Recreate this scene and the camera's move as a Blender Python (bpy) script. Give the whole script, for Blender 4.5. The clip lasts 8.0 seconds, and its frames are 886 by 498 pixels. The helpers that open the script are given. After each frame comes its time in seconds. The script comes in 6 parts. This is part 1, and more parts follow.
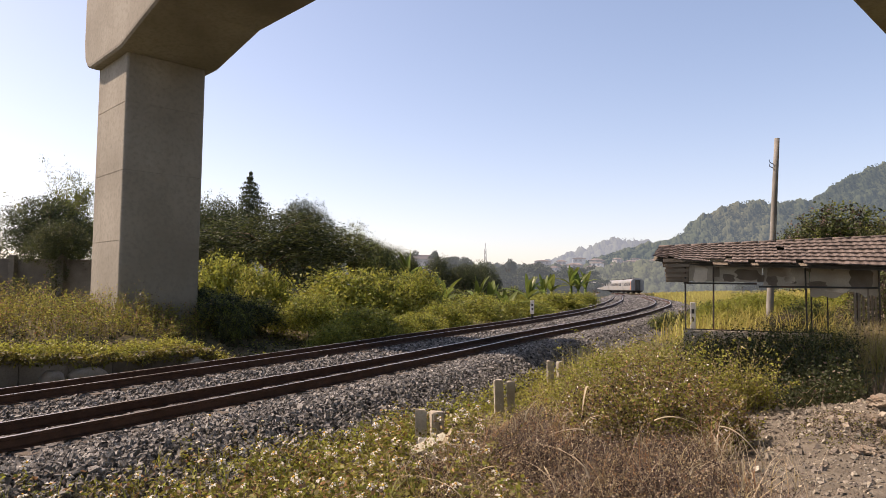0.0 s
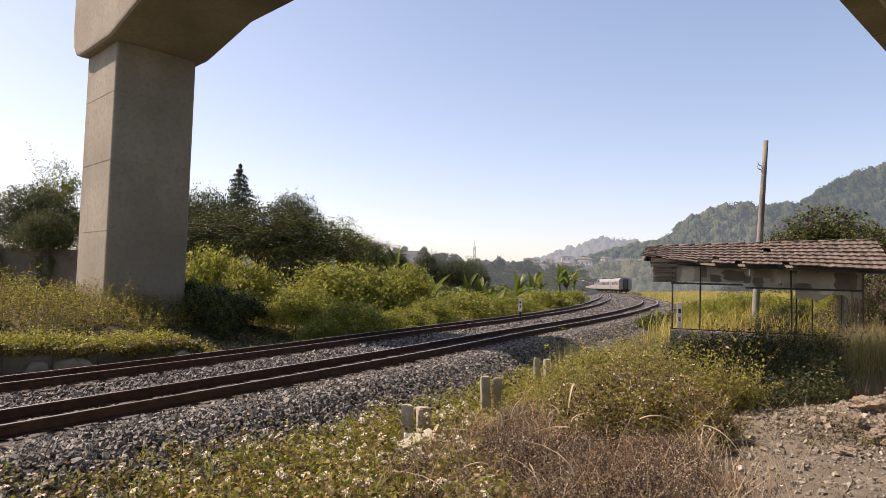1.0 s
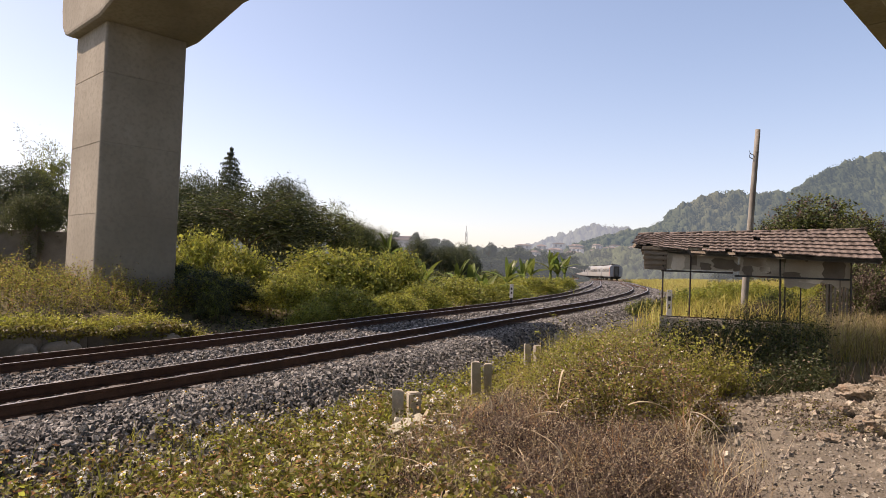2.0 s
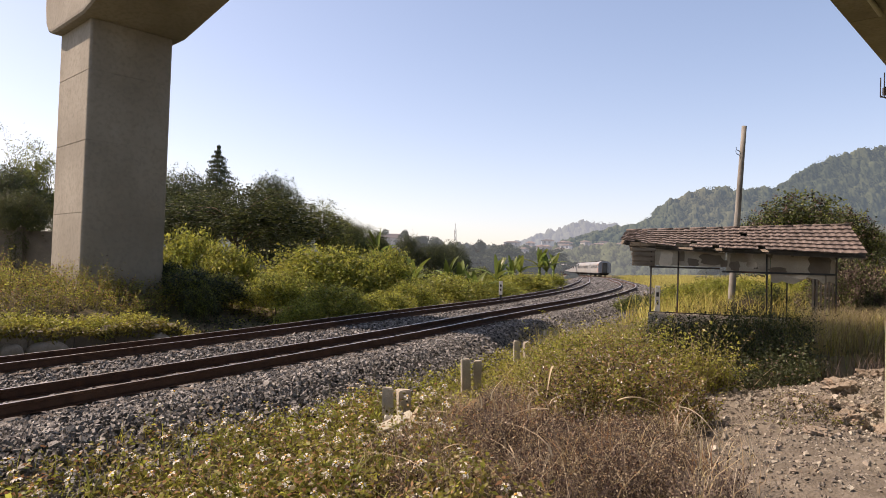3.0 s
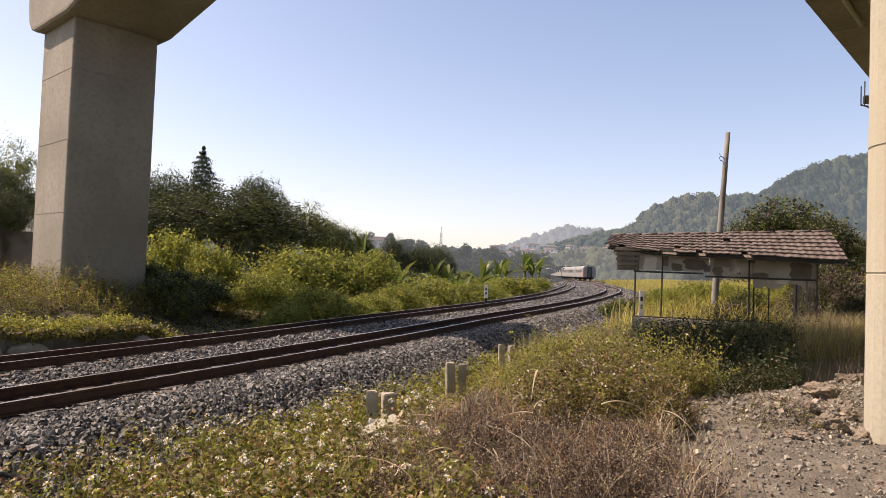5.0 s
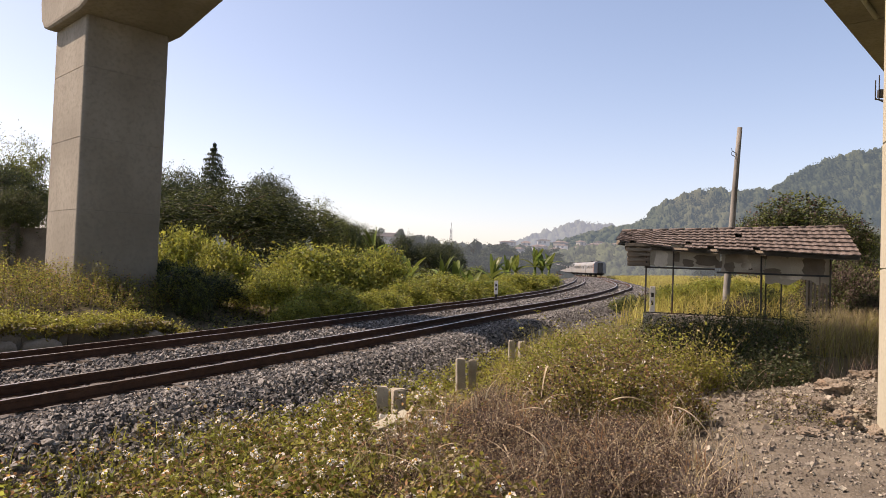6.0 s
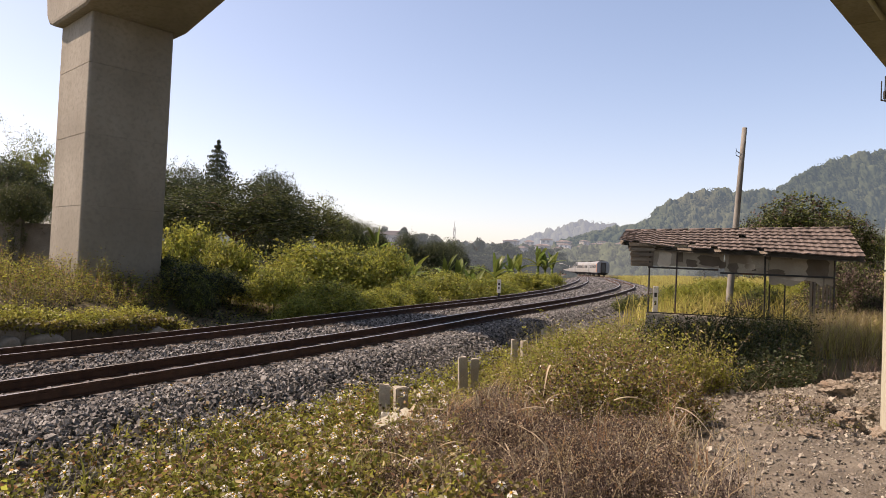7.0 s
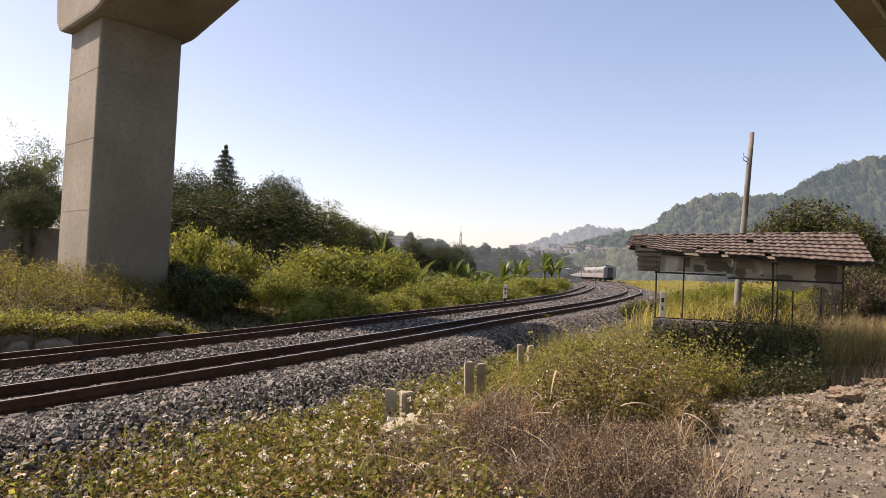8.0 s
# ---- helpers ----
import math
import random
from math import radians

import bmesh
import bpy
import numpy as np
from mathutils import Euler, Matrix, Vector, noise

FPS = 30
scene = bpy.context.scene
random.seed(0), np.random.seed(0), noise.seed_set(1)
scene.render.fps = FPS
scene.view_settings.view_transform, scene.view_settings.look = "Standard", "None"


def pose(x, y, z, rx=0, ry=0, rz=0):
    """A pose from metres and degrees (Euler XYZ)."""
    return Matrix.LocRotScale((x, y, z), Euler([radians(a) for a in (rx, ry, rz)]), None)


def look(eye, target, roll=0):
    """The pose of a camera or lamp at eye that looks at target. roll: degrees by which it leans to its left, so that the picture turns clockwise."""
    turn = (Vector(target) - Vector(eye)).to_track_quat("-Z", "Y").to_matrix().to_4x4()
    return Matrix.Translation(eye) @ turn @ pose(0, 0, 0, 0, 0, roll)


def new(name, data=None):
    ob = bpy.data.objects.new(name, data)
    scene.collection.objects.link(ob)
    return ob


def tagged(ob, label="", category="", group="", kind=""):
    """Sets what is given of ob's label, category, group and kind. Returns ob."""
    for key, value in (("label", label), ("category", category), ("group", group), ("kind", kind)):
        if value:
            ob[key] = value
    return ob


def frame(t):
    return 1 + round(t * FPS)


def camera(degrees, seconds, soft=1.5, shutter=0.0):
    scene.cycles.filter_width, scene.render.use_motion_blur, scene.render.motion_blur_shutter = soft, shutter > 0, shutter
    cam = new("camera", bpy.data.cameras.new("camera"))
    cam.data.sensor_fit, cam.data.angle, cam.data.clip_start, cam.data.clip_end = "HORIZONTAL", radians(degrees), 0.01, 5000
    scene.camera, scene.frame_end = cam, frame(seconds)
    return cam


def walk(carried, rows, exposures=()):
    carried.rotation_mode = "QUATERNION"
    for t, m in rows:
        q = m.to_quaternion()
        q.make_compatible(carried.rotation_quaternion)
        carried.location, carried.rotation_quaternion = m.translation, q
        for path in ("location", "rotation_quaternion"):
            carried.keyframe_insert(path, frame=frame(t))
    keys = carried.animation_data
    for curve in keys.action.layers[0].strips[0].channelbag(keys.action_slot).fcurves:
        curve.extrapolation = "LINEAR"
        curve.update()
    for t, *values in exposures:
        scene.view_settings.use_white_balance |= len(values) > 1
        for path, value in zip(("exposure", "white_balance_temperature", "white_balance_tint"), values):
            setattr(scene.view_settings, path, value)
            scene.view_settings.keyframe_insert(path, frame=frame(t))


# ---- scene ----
# camera -------------------------------------------------------------------
EYE_Z = 1.6
cam = camera(67.0, 8.0, soft=0.8)
ROWS = [
    (0.0, 2.20, 3.29, -0.74), (0.5, 1.84, 2.90, -0.89), (1.0, 1.23, 2.98, -1.65), (1.5, 0.72, 2.27, -2.08),
    (3.0, -0.42, 1.59, -1.79), (3.5, -1.56, 1.70, -2.01), (4.0, -1.76, 1.83, -2.18), (5.5, -1.40, 1.91, -2.10),
    (6.0, -0.80, 1.54, -2.12), (6.5, -0.72, 1.24, -2.38), (7.0, -0.54, 1.40, -2.54), (7.5, -0.14, 1.81, -2.51),
    (8.0, 0.00, 1.79, -2.60),
]
walk(cam, [(t, pose(0, 0, EYE_Z, 90 + p, r, yaw)) for t, yaw, p, r in ROWS], exposures=((0.0, 0.47, 7750, 26), (8.0, 0.47, 7750, 26)))

# light ----------------------------------------------------------------------
SUN_AZ = Vector((-0.970, 0.22, 0)).normalized()
SUN_EL = radians(48.5)
to_sun = Vector((SUN_AZ.x * math.cos(SUN_EL), SUN_AZ.y * math.cos(SUN_EL), math.sin(SUN_EL)))
world = bpy.data.worlds.new("world")
scene.world = world
world.use_nodes = True
wn = world.node_tree
sky = wn.nodes.new("ShaderNodeTexSky")
sky.sky_type = "NISHITA"
sky.sun_disc = False
sky.sun_elevation = SUN_EL
sky.sun_rotation = math.atan2(SUN_AZ.x, SUN_AZ.y)
sky.air_density, sky.dust_density, sky.ozone_density = 1.0, 1.0, 1.2
bg = wn.nodes["Background"]
bg.inputs["Strength"].default_value = 0.15
# haze over the blue, whiter towards the sun
veil = wn.nodes.new("ShaderNodeTexSky")
veil.sky_type = "HOSEK_WILKIE"
veil.sun_direction = to_sun
veil.turbidity = 4.2
veil.ground_albedo = 0.25
gain = wn.nodes.new("ShaderNodeVectorMath")
gain.operation = "SCALE"
gain.inputs["Scale"].default_value = 27.0
wn.links.new(veil.outputs["Color"], gain.inputs[0])
haze = wn.nodes.new("ShaderNodeMixRGB")
haze.inputs["Fac"].default_value = 0.42
wn.links.new(gain.outputs["Vector"], haze.inputs["Color2"])
wn.links.new(sky.outputs["Color"], haze.inputs["Color1"])
wn.links.new(haze.outputs["Color"], bg.inputs["Color"])
sun_data = bpy.data.lights.new("sun", "SUN")
sun_data.energy, sun_data.angle, sun_data.color = 5.0, radians(0.6), (1.0, 0.915, 0.79)
sun = new("sun", sun_data)
sun.matrix_world = look(to_sun * 60, (0, 0, 0))


# helpers --------------------------------------------------------------------
def link_node(nt, a, b):
    nt.links.new(a, b)


def material(name, c1, c2, scale=3.0, rough=0.85, bump=0.3, fine=40.0, c3=None, metal=0.0, vary=0.0, translucent=0.0, island=0.0,
             spec=0.3, stretch=(1, 1, 1), bump_scale=None, streak=0.0):
    """Two scales of noise between c1 and c2, stains of c3, a fine relief; vary: brightness by object, island: by mesh island."""
    m = bpy.data.materials.new(name)
    m.use_nodes = True
    nt = m.node_tree
    n = nt.nodes
    bsdf, out = n["Principled BSDF"], n["Material Output"]
    tc = n.new("ShaderNodeTexCoord")
    mp = n.new("ShaderNodeMapping")
    mp.inputs["Scale"].default_value = stretch
    link_node(nt, tc.outputs["Object"], mp.inputs["Vector"])

    def noise_node(s, detail):
        t = n.new("ShaderNodeTexNoise")
        t.inputs["Scale"].default_value, t.inputs["Detail"].default_value = s, detail
        link_node(nt, mp.outputs["Vector"], t.inputs["Vector"])
        return t
    big, small = noise_node(scale, 5.0), noise_node(fine, 4.0)

    def mixed(fac, a, b, mode="MIX"):
        mx = n.new("ShaderNodeMix")
        mx.data_type, mx.blend_type = "RGBA", mode
        for sock, val in ((mx.inputs[0], fac), (mx.inputs[6], a), (mx.inputs[7], b)):
            if isinstance(val, (int, float)):
                sock.default_value = val
            elif isinstance(val, tuple):
                sock.default_value = (*val, 1)
            else:
                link_node(nt, val, sock)
        return mx.outputs[2]

    def ramp(sock, lo, hi):
        r = n.new("ShaderNodeMapRange")
        r.inputs[1].default_value, r.inputs[2].default_value = lo, hi
        link_node(nt, sock, r.inputs[0])
        return r.outputs[0]
    col = mixed(ramp(big.outputs["Fac"], 0.32, 0.68), c1, c2)
    dark = tuple(v * 0.72 for v in c1)
    f = n.new("ShaderNodeMath")
    f.operation = "MULTIPLY"
    f.inputs[1].default_value = 0.55
    link_node(nt, ramp(small.outputs["Fac"], 0.45, 0.75), f.inputs[0])
    col = mixed(f.outputs[0], col, dark)
    if c3:
        st = noise_node(scale * 0.37, 6.0)
        if streak:
            mp2 = n.new("ShaderNodeMapping")
            mp2.inputs["Scale"].default_value = (streak, streak, 0.35)
            link_node(nt, tc.outputs["Object"], mp2.inputs["Vector"])
            link_node(nt, mp2.outputs["Vector"], st.inputs["Vector"])
        col = mixed(ramp(st.outputs["Fac"], 0.52, 0.68), col, c3)
    if vary:
        info = n.new("ShaderNodeObjectInfo")
        r = n.new("ShaderNodeMapRange")
        r.inputs[3].default_value, r.inputs[4].default_value = 1 - vary, 1 + vary
        link_node(nt, info.outputs["Random"], r.inputs[0])
        hs = n.new("ShaderNodeHueSaturation")
        link_node(nt, r.outputs[0], hs.inputs["Value"])
        link_node(nt, col, hs.inputs["Color"])
        col = hs.outputs[0]
    if island:
        g = n.new("ShaderNodeNewGeometry")
        r = n.new("ShaderNodeMapRange")
        r.inputs[3].default_value, r.inputs[4].default_value = 1 - island, 1 + island
        link_node(nt, g.outputs["Random Per Island"], r.inputs[0])
        hs = n.new("ShaderNodeHueSaturation")
        link_node(nt, r.outputs[0], hs.inputs["Value"])
        r2 = n.new("ShaderNodeMapRange")
        r2.inputs[3].default_value, r2.inputs[4].default_value = 0.5 - island * 0.05, 0.5 + island * 0.04
        link_node(nt, g.outputs["Random Per Island"], r2.inputs[0])
        link_node(nt, r2.outputs[0], hs.inputs["Hue"])
        link_node(nt, col, hs.inputs["Color"])
        col = hs.outputs[0]
    link_node(nt, col, bsdf.inputs["Base Color"])
    bsdf.inputs["Roughness"].default_value = rough
    bsdf.inputs["Metallic"].default_value = metal
    bsdf.inputs["Specular IOR Level"].default_value = spec
    if bump:
        bp = n.new("ShaderNodeBump")
        bp.inputs["Strength"].default_value, bp.inputs["Distance"].default_value = bump, 0.02
        src = noise_node(bump_scale, 6.0) if bump_scale else small
        link_node(nt, src.outputs["Fac"], bp.inputs["Height"])
        link_node(nt, bp.outputs[0], bsdf.inputs["Normal"])
    if translucent:
        tr = n.new("ShaderNodeBsdfTranslucent")
        mx = n.new("ShaderNodeMixShader")
        mx.inputs[0].default_value = translucent
        link_node(nt, col, tr.inputs["Color"])
        link_node(nt, bsdf.outputs[0], mx.inputs[1])
        link_node(nt, tr.outputs[0], mx.inputs[2])
        link_node(nt, mx.outputs[0], out.inputs["Surface"])
    return m


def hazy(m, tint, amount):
    """Air haze painted into a far backdrop material: a share of sky-coloured emission."""
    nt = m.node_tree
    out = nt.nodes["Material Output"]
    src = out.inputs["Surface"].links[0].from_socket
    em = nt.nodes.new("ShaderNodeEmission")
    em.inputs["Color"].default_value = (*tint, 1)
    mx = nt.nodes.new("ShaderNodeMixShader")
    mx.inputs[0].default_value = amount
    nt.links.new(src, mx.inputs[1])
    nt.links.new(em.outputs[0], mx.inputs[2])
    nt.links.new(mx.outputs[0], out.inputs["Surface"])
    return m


class Geo:
    """Gathers vertices and faces for one mesh."""

    def __init__(self):
        self.v, self.f = [], []

    def add(self, verts, faces):
        o = len(self.v)
        self.v.extend(tuple(p) for p in verts)
        self.f.extend(tuple(i + o for i in q) for q in faces)
        return self

    def box(self, c, size, rz=0.0, m=None):
        sx, sy, sz = (s / 2 for s in size)
        pts = [Vector((x * sx, y * sy, z * sz)) for z in (-1, 1) for y in (-1, 1) for x in (-1, 1)]
        rot = m if m else Matrix.Rotation(rz, 3, "Z")
        pts = [rot @ p + Vector(c) for p in pts]
        return self.add(pts, [(0, 2, 3, 1), (4, 5, 7, 6), (0, 1, 5, 4), (2, 6, 7, 3), (0, 4, 6, 2), (1, 3, 7, 5)])

    def tube(self, pts, radii, n=8):
        pts = [Vector(p) for p in pts]
        rings = []
        for i, p in enumerate(pts):
            d = (pts[min(i + 1, len(pts) - 1)] - pts[max(i - 1, 0)]).normalized()
            a = d.orthogonal().normalized()
            b = d.cross(a)
            r = radii[i] if isinstance(radii, (list, tuple)) else radii
            rings.append([p + a * (r * math.cos(2 * math.pi * k / n)) + b * (r * math.sin(2 * math.pi * k / n)) for k in range(n)])
        faces = []
        for i in range(len(pts) - 1):
            for k in range(n):
                k2 = (k + 1) % n
                faces.append((i * n + k, i * n + k2, (i + 1) * n + k2, (i + 1) * n + k))
        faces.append(tuple(range(n))[::-1])
        faces.append(tuple((len(pts) - 1) * n + k for k in range(n)))
        return self.add([p for r in rings for p in r], faces)

    def prism(self, poly, depth, m):
        """poly: (x, z) outline; extruded along local y by depth; placed by m."""
        n = len(poly)
        pts = [m @ Vector((x, 0, z)) for x, z in poly] + [m @ Vector((x, depth, z)) for x, z in poly]
        return self.add(pts, [tuple(range(n)), tuple(range(n, 2 * n))[::-1]] + [(i, i + n, (i + 1) % n + n, (i + 1) % n) for i in range(n)])

    def mesh(self, name, smooth=False):
        me = bpy.data.meshes.new(name)
        me.from_pydata(self.v, [], self.f)
        if smooth:
            me.shade_smooth()
        me.update()
        return me


def arrays_mesh(name, verts, faces):
    """A mesh from numpy arrays: verts (n, 3), faces (m, k)."""
    me = bpy.data.meshes.new(name)
    nv, (nf, k) = len(verts), faces.shape
    me.vertices.add(nv)
    me.vertices.foreach_set("co", np.ascontiguousarray(verts, np.float32).ravel())
    me.loops.add(nf * k)
    me.loops.foreach_set("vertex_index", np.ascontiguousarray(faces, np.int32).ravel())
    me.polygons.add(nf)
    me.polygons.foreach_set("loop_start", np.arange(0, nf * k, k, dtype=np.int32))
    me.update(calc_edges=True)
    return me


def tidy(me, bevel=0.0, seg=2):
    """Outward normals, and rounded edges where bevel is given."""
    bm = bmesh.new()
    bm.from_mesh(me)
    bmesh.ops.remove_doubles(bm, verts=bm.verts, dist=1e-5)
    bmesh.ops.recalc_face_normals(bm, faces=bm.faces)
    if bevel:
        es = [e for e in bm.edges if len(e.link_faces) == 2 and e.calc_face_angle(0) > 0.5]
        bmesh.ops.bevel(bm, geom=es, offset=bevel, segments=seg, affect="EDGES", profile=0.6)
    bm.to_mesh(me)
    bm.free()
    return me


def thing(name, me=None, mat=None, label="", category="", group="", kind="", at=None):
    ob = new(name, me)
    if me and mat:
        me.materials.append(mat) if not me.materials else None
    if at is not None:
        ob.matrix_world = at
    return tagged(ob, label, category, group, kind)


def part(name, me, mat, parent, label=""):
    if not isinstance(me, bpy.types.Mesh):
        me = me.mesh(name)
    if mat and not me.materials:
        me.materials.append(mat)
    ob = new(name, me)
    ob.parent = parent
    if label:
        tagged(ob, label)
    return ob


# materials ------------------------------------------------------------------
CONCRETE = material("concrete", (0.245, 0.228, 0.186), (0.325, 0.304, 0.252), 0.5, 0.9, 0.45, 7, c3=(0.175, 0.158, 0.122), streak=0.8)
CONCRETE_OLD = material("weathered_concrete", (0.33, 0.30, 0.25), (0.42, 0.39, 0.33), 4, 0.92, 0.5, 60, c3=(0.16, 0.15, 0.11), vary=0.12)
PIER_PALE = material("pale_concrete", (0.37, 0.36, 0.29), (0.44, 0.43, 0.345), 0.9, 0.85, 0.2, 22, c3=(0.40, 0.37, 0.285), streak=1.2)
STEEL_RAIL = material("rusty_rail", (0.060, 0.032, 0.022), (0.10, 0.052, 0.034), 6, 0.75, 0.3, 50, metal=0.15)
RAIL_TOP = material("polished_rail_top", (0.42, 0.38, 0.35), (0.50, 0.46, 0.43), 3, 0.38, 0.05, 60, metal=0.9)
SLEEPER = material("dark_sleeper", (0.085, 0.070, 0.058), (0.13, 0.11, 0.09), 5, 0.9, 0.4, 45, vary=0.25)
BALLAST = material("ballast_stone", (0.115, 0.114, 0.11), (0.27, 0.266, 0.256), 9, 0.75, 0.35, 60, vary=0.3, island=0.8)
BALLAST_BED = material("ballast_bed", (0.075, 0.07, 0.066), (0.13, 0.125, 0.12), 12, 0.95, 0.9, 45, bump_scale=30)
STEEL_DARK = material("dark_painted_steel", (0.030, 0.032, 0.034), (0.055, 0.052, 0.05), 6, 0.6, 0.2, 60, c3=(0.10, 0.05, 0.03))
ROOF_TILE = material("clay_roof_tile", (0.135, 0.110, 0.102), (0.195, 0.163, 0.152), 5, 0.9, 0.35, 60, c3=(0.10, 0.083, 0.076), vary=0.28)
PLYWOOD = material("peeling_panel", (0.60, 0.55, 0.46), (0.68, 0.63, 0.54), 2.5, 0.85, 0.3, 40, c3=(0.24, 0.20, 0.155))
PANEL_DARK = material("stained_panel", (0.36, 0.325, 0.265), (0.45, 0.41, 0.34), 2.2, 0.9, 0.3, 40, c3=(0.27, 0.235, 0.19))
PANEL_BARE = material("bare_board", (0.13, 0.108, 0.085), (0.19, 0.16, 0.128), 3, 0.92, 0.35, 50)
WOOD_GREY = material("grey_timber", (0.16, 0.135, 0.11), (0.24, 0.21, 0.17), 4, 0.9, 0.35, 50, stretch=(1, 1, 4), vary=0.15)
TRAIN_BODY = material("train_silver", (0.235, 0.245, 0.245), (0.29, 0.30, 0.295), 0.7, 0.5, 0.03, 20, c3=(0.25, 0.235, 0.21), spec=0.5)
TRAIN_BAND = material("train_window_band", (0.03, 0.035, 0.04), (0.05, 0.055, 0.06), 2, 0.2, 0.0, 30, spec=0.6)
TRAIN_ORANGE = material("train_orange", (0.62, 0.15, 0.03), (0.68, 0.19, 0.05), 2, 0.5, 0.0, 30)
TRAIN_DARK = material("train_underframe", (0.03, 0.028, 0.026), (0.05, 0.045, 0.04), 4, 0.85, 0.2, 30)
DIRT = material("pale_dirt", (0.125, 0.111, 0.092), (0.215, 0.195, 0.162), 3.2, 0.95, 1.0, 45, c3=(0.10, 0.088, 0.07))
RUBBLE = material("pale_broken_stone", (0.17, 0.155, 0.132), (0.40, 0.37, 0.32), 9, 0.92, 0.6, 45, c3=(0.29, 0.24, 0.19), island=0.5, vary=0.15)
ROCK = material("limestone_rubble", (0.27, 0.23, 0.18), (0.40, 0.352, 0.285), 5, 0.92, 0.9, 35, c3=(0.35, 0.27, 0.195), island=0.2, vary=0.2)
STONEWALL = material("old_render", (0.10, 0.09, 0.073), (0.17, 0.155, 0.128), 1.3, 0.93, 0.6, 30, c3=(0.06, 0.052, 0.04), vary=0.2)
WALL_STONE = material("pale_wall_stone", (0.20, 0.185, 0.155), (0.30, 0.28, 0.24), 2.2, 0.92, 0.5, 25, c3=(0.12, 0.11, 0.085), vary=0.2)
WHITE_PAINT = material("white_paint", (0.72, 0.71, 0.68), (0.78, 0.77, 0.74), 6, 0.6, 0.1, 60, c3=(0.5, 0.47, 0.42))
BLACK_PAINT = material("black_paint", (0.03, 0.03, 0.03), (0.045, 0.045, 0.045), 6, 0.6, 0.1, 60)
BARK = material("bark", (0.10, 0.075, 0.05), (0.17, 0.135, 0.10), 5, 0.95, 0.6, 40, stretch=(1, 1, 0.3))
LEAF_DARK = material("dark_leaf", (0.044, 0.062, 0.032), (0.078, 0.099, 0.050), 1.2, 0.55, 0, 25, translucent=0.30, island=0.4, vary=0.35)
LEAF_MID = material("mid_leaf", (0.15, 0.185, 0.046), (0.235, 0.25, 0.062), 0.9, 0.5, 0, 25, translucent=0.45, island=0.45)
LEAF_OLIVE = material("olive_leaf", (0.085, 0.115, 0.040), (0.142, 0.162, 0.054), 1.0, 0.55, 0, 25, translucent=0.35, island=0.4, vary=0.35)
LEAF_YELLOW = material("yellow_green_leaf", (0.255, 0.285, 0.052), (0.375, 0.36, 0.076), 0.8, 0.5, 0, 25, translucent=0.55, island=0.36)
LEAF_WEED = material("weed_leaf", (0.125, 0.135, 0.030), (0.225, 0.188, 0.048), 1.4, 0.40, 0, 25, translucent=0.42, island=0.5)
LEAF_BANANA = material("banana_leaf", (0.12, 0.18, 0.04), (0.19, 0.24, 0.06), 1.0, 0.40, 0, 25, translucent=0.42, island=0.4)
DRY_BROWN = material("dead_brush", (0.070, 0.051, 0.045), (0.195, 0.150, 0.126), 1.6, 0.85, 0, 25, translucent=0.25, island=0.75)
DRY_STRAW = material("dry_straw", (0.36, 0.29, 0.17), (0.46, 0.385, 0.245), 1.4, 0.8, 0, 25, translucent=0.38, island=0.45)
DRY_PALE = material("bleached_blade", (0.55, 0.47, 0.34), (0.64, 0.56, 0.42), 3, 0.8, 0, 25, translucent=0.3, island=0.2)
PETAL = material("white_petal", (0.78, 0.77, 0.72), (0.82, 0.80, 0.76), 4, 0.7, 0, 30, translucent=0.25)
FLOWER_EYE = material("yellow_flower_centre", (0.60, 0.36, 0.03), (0.68, 0.42, 0.05), 4, 0.8, 0, 30)
LEAF_MEADOW = material("meadow_grass_blade", (0.40, 0.365, 0.10), (0.54, 0.47, 0.16), 0.5, 0.7, 0, 20, translucent=0.5, island=0.35)
POLE_GREY = material("pole_concrete", (0.20, 0.195, 0.18), (0.28, 0.272, 0.252), 3, 0.9, 0.3, 50, c3=(0.14, 0.13, 0.12), streak=3)
DRY_ORANGE = material("orange_dry_grass", (0.34, 0.19, 0.10), (0.42, 0.26, 0.14), 2, 0.8, 0, 25, translucent=0.35, island=0.3)
# Leaf colour darkened to stand in for shade in the hollow and ledge.
LEAF_SHADE = material("shade_dark_leaf", (0.028, 0.040, 0.015), (0.050, 0.062, 0.022), 1.2, 0.65, 0, 25, translucent=0.25, island=0.45)


# the line of the railway ------------------------------------------------------
TRACK_KEYS = [(-56, -78), (-35.9, -44), (-15.5, -9.55), (-5.25, 7.65), (-1.35, 14.55), (1.65, 20.65), (6.05, 28.95), (8.95, 35.2), (13.2, 46.5),
              (18.0, 64), (22.8, 85), (30, 117), (36, 141), (40.3, 164), (42.7, 188), (41.8, 212), (36.5, 240), (27, 266), (12, 292), (-8, 318)]


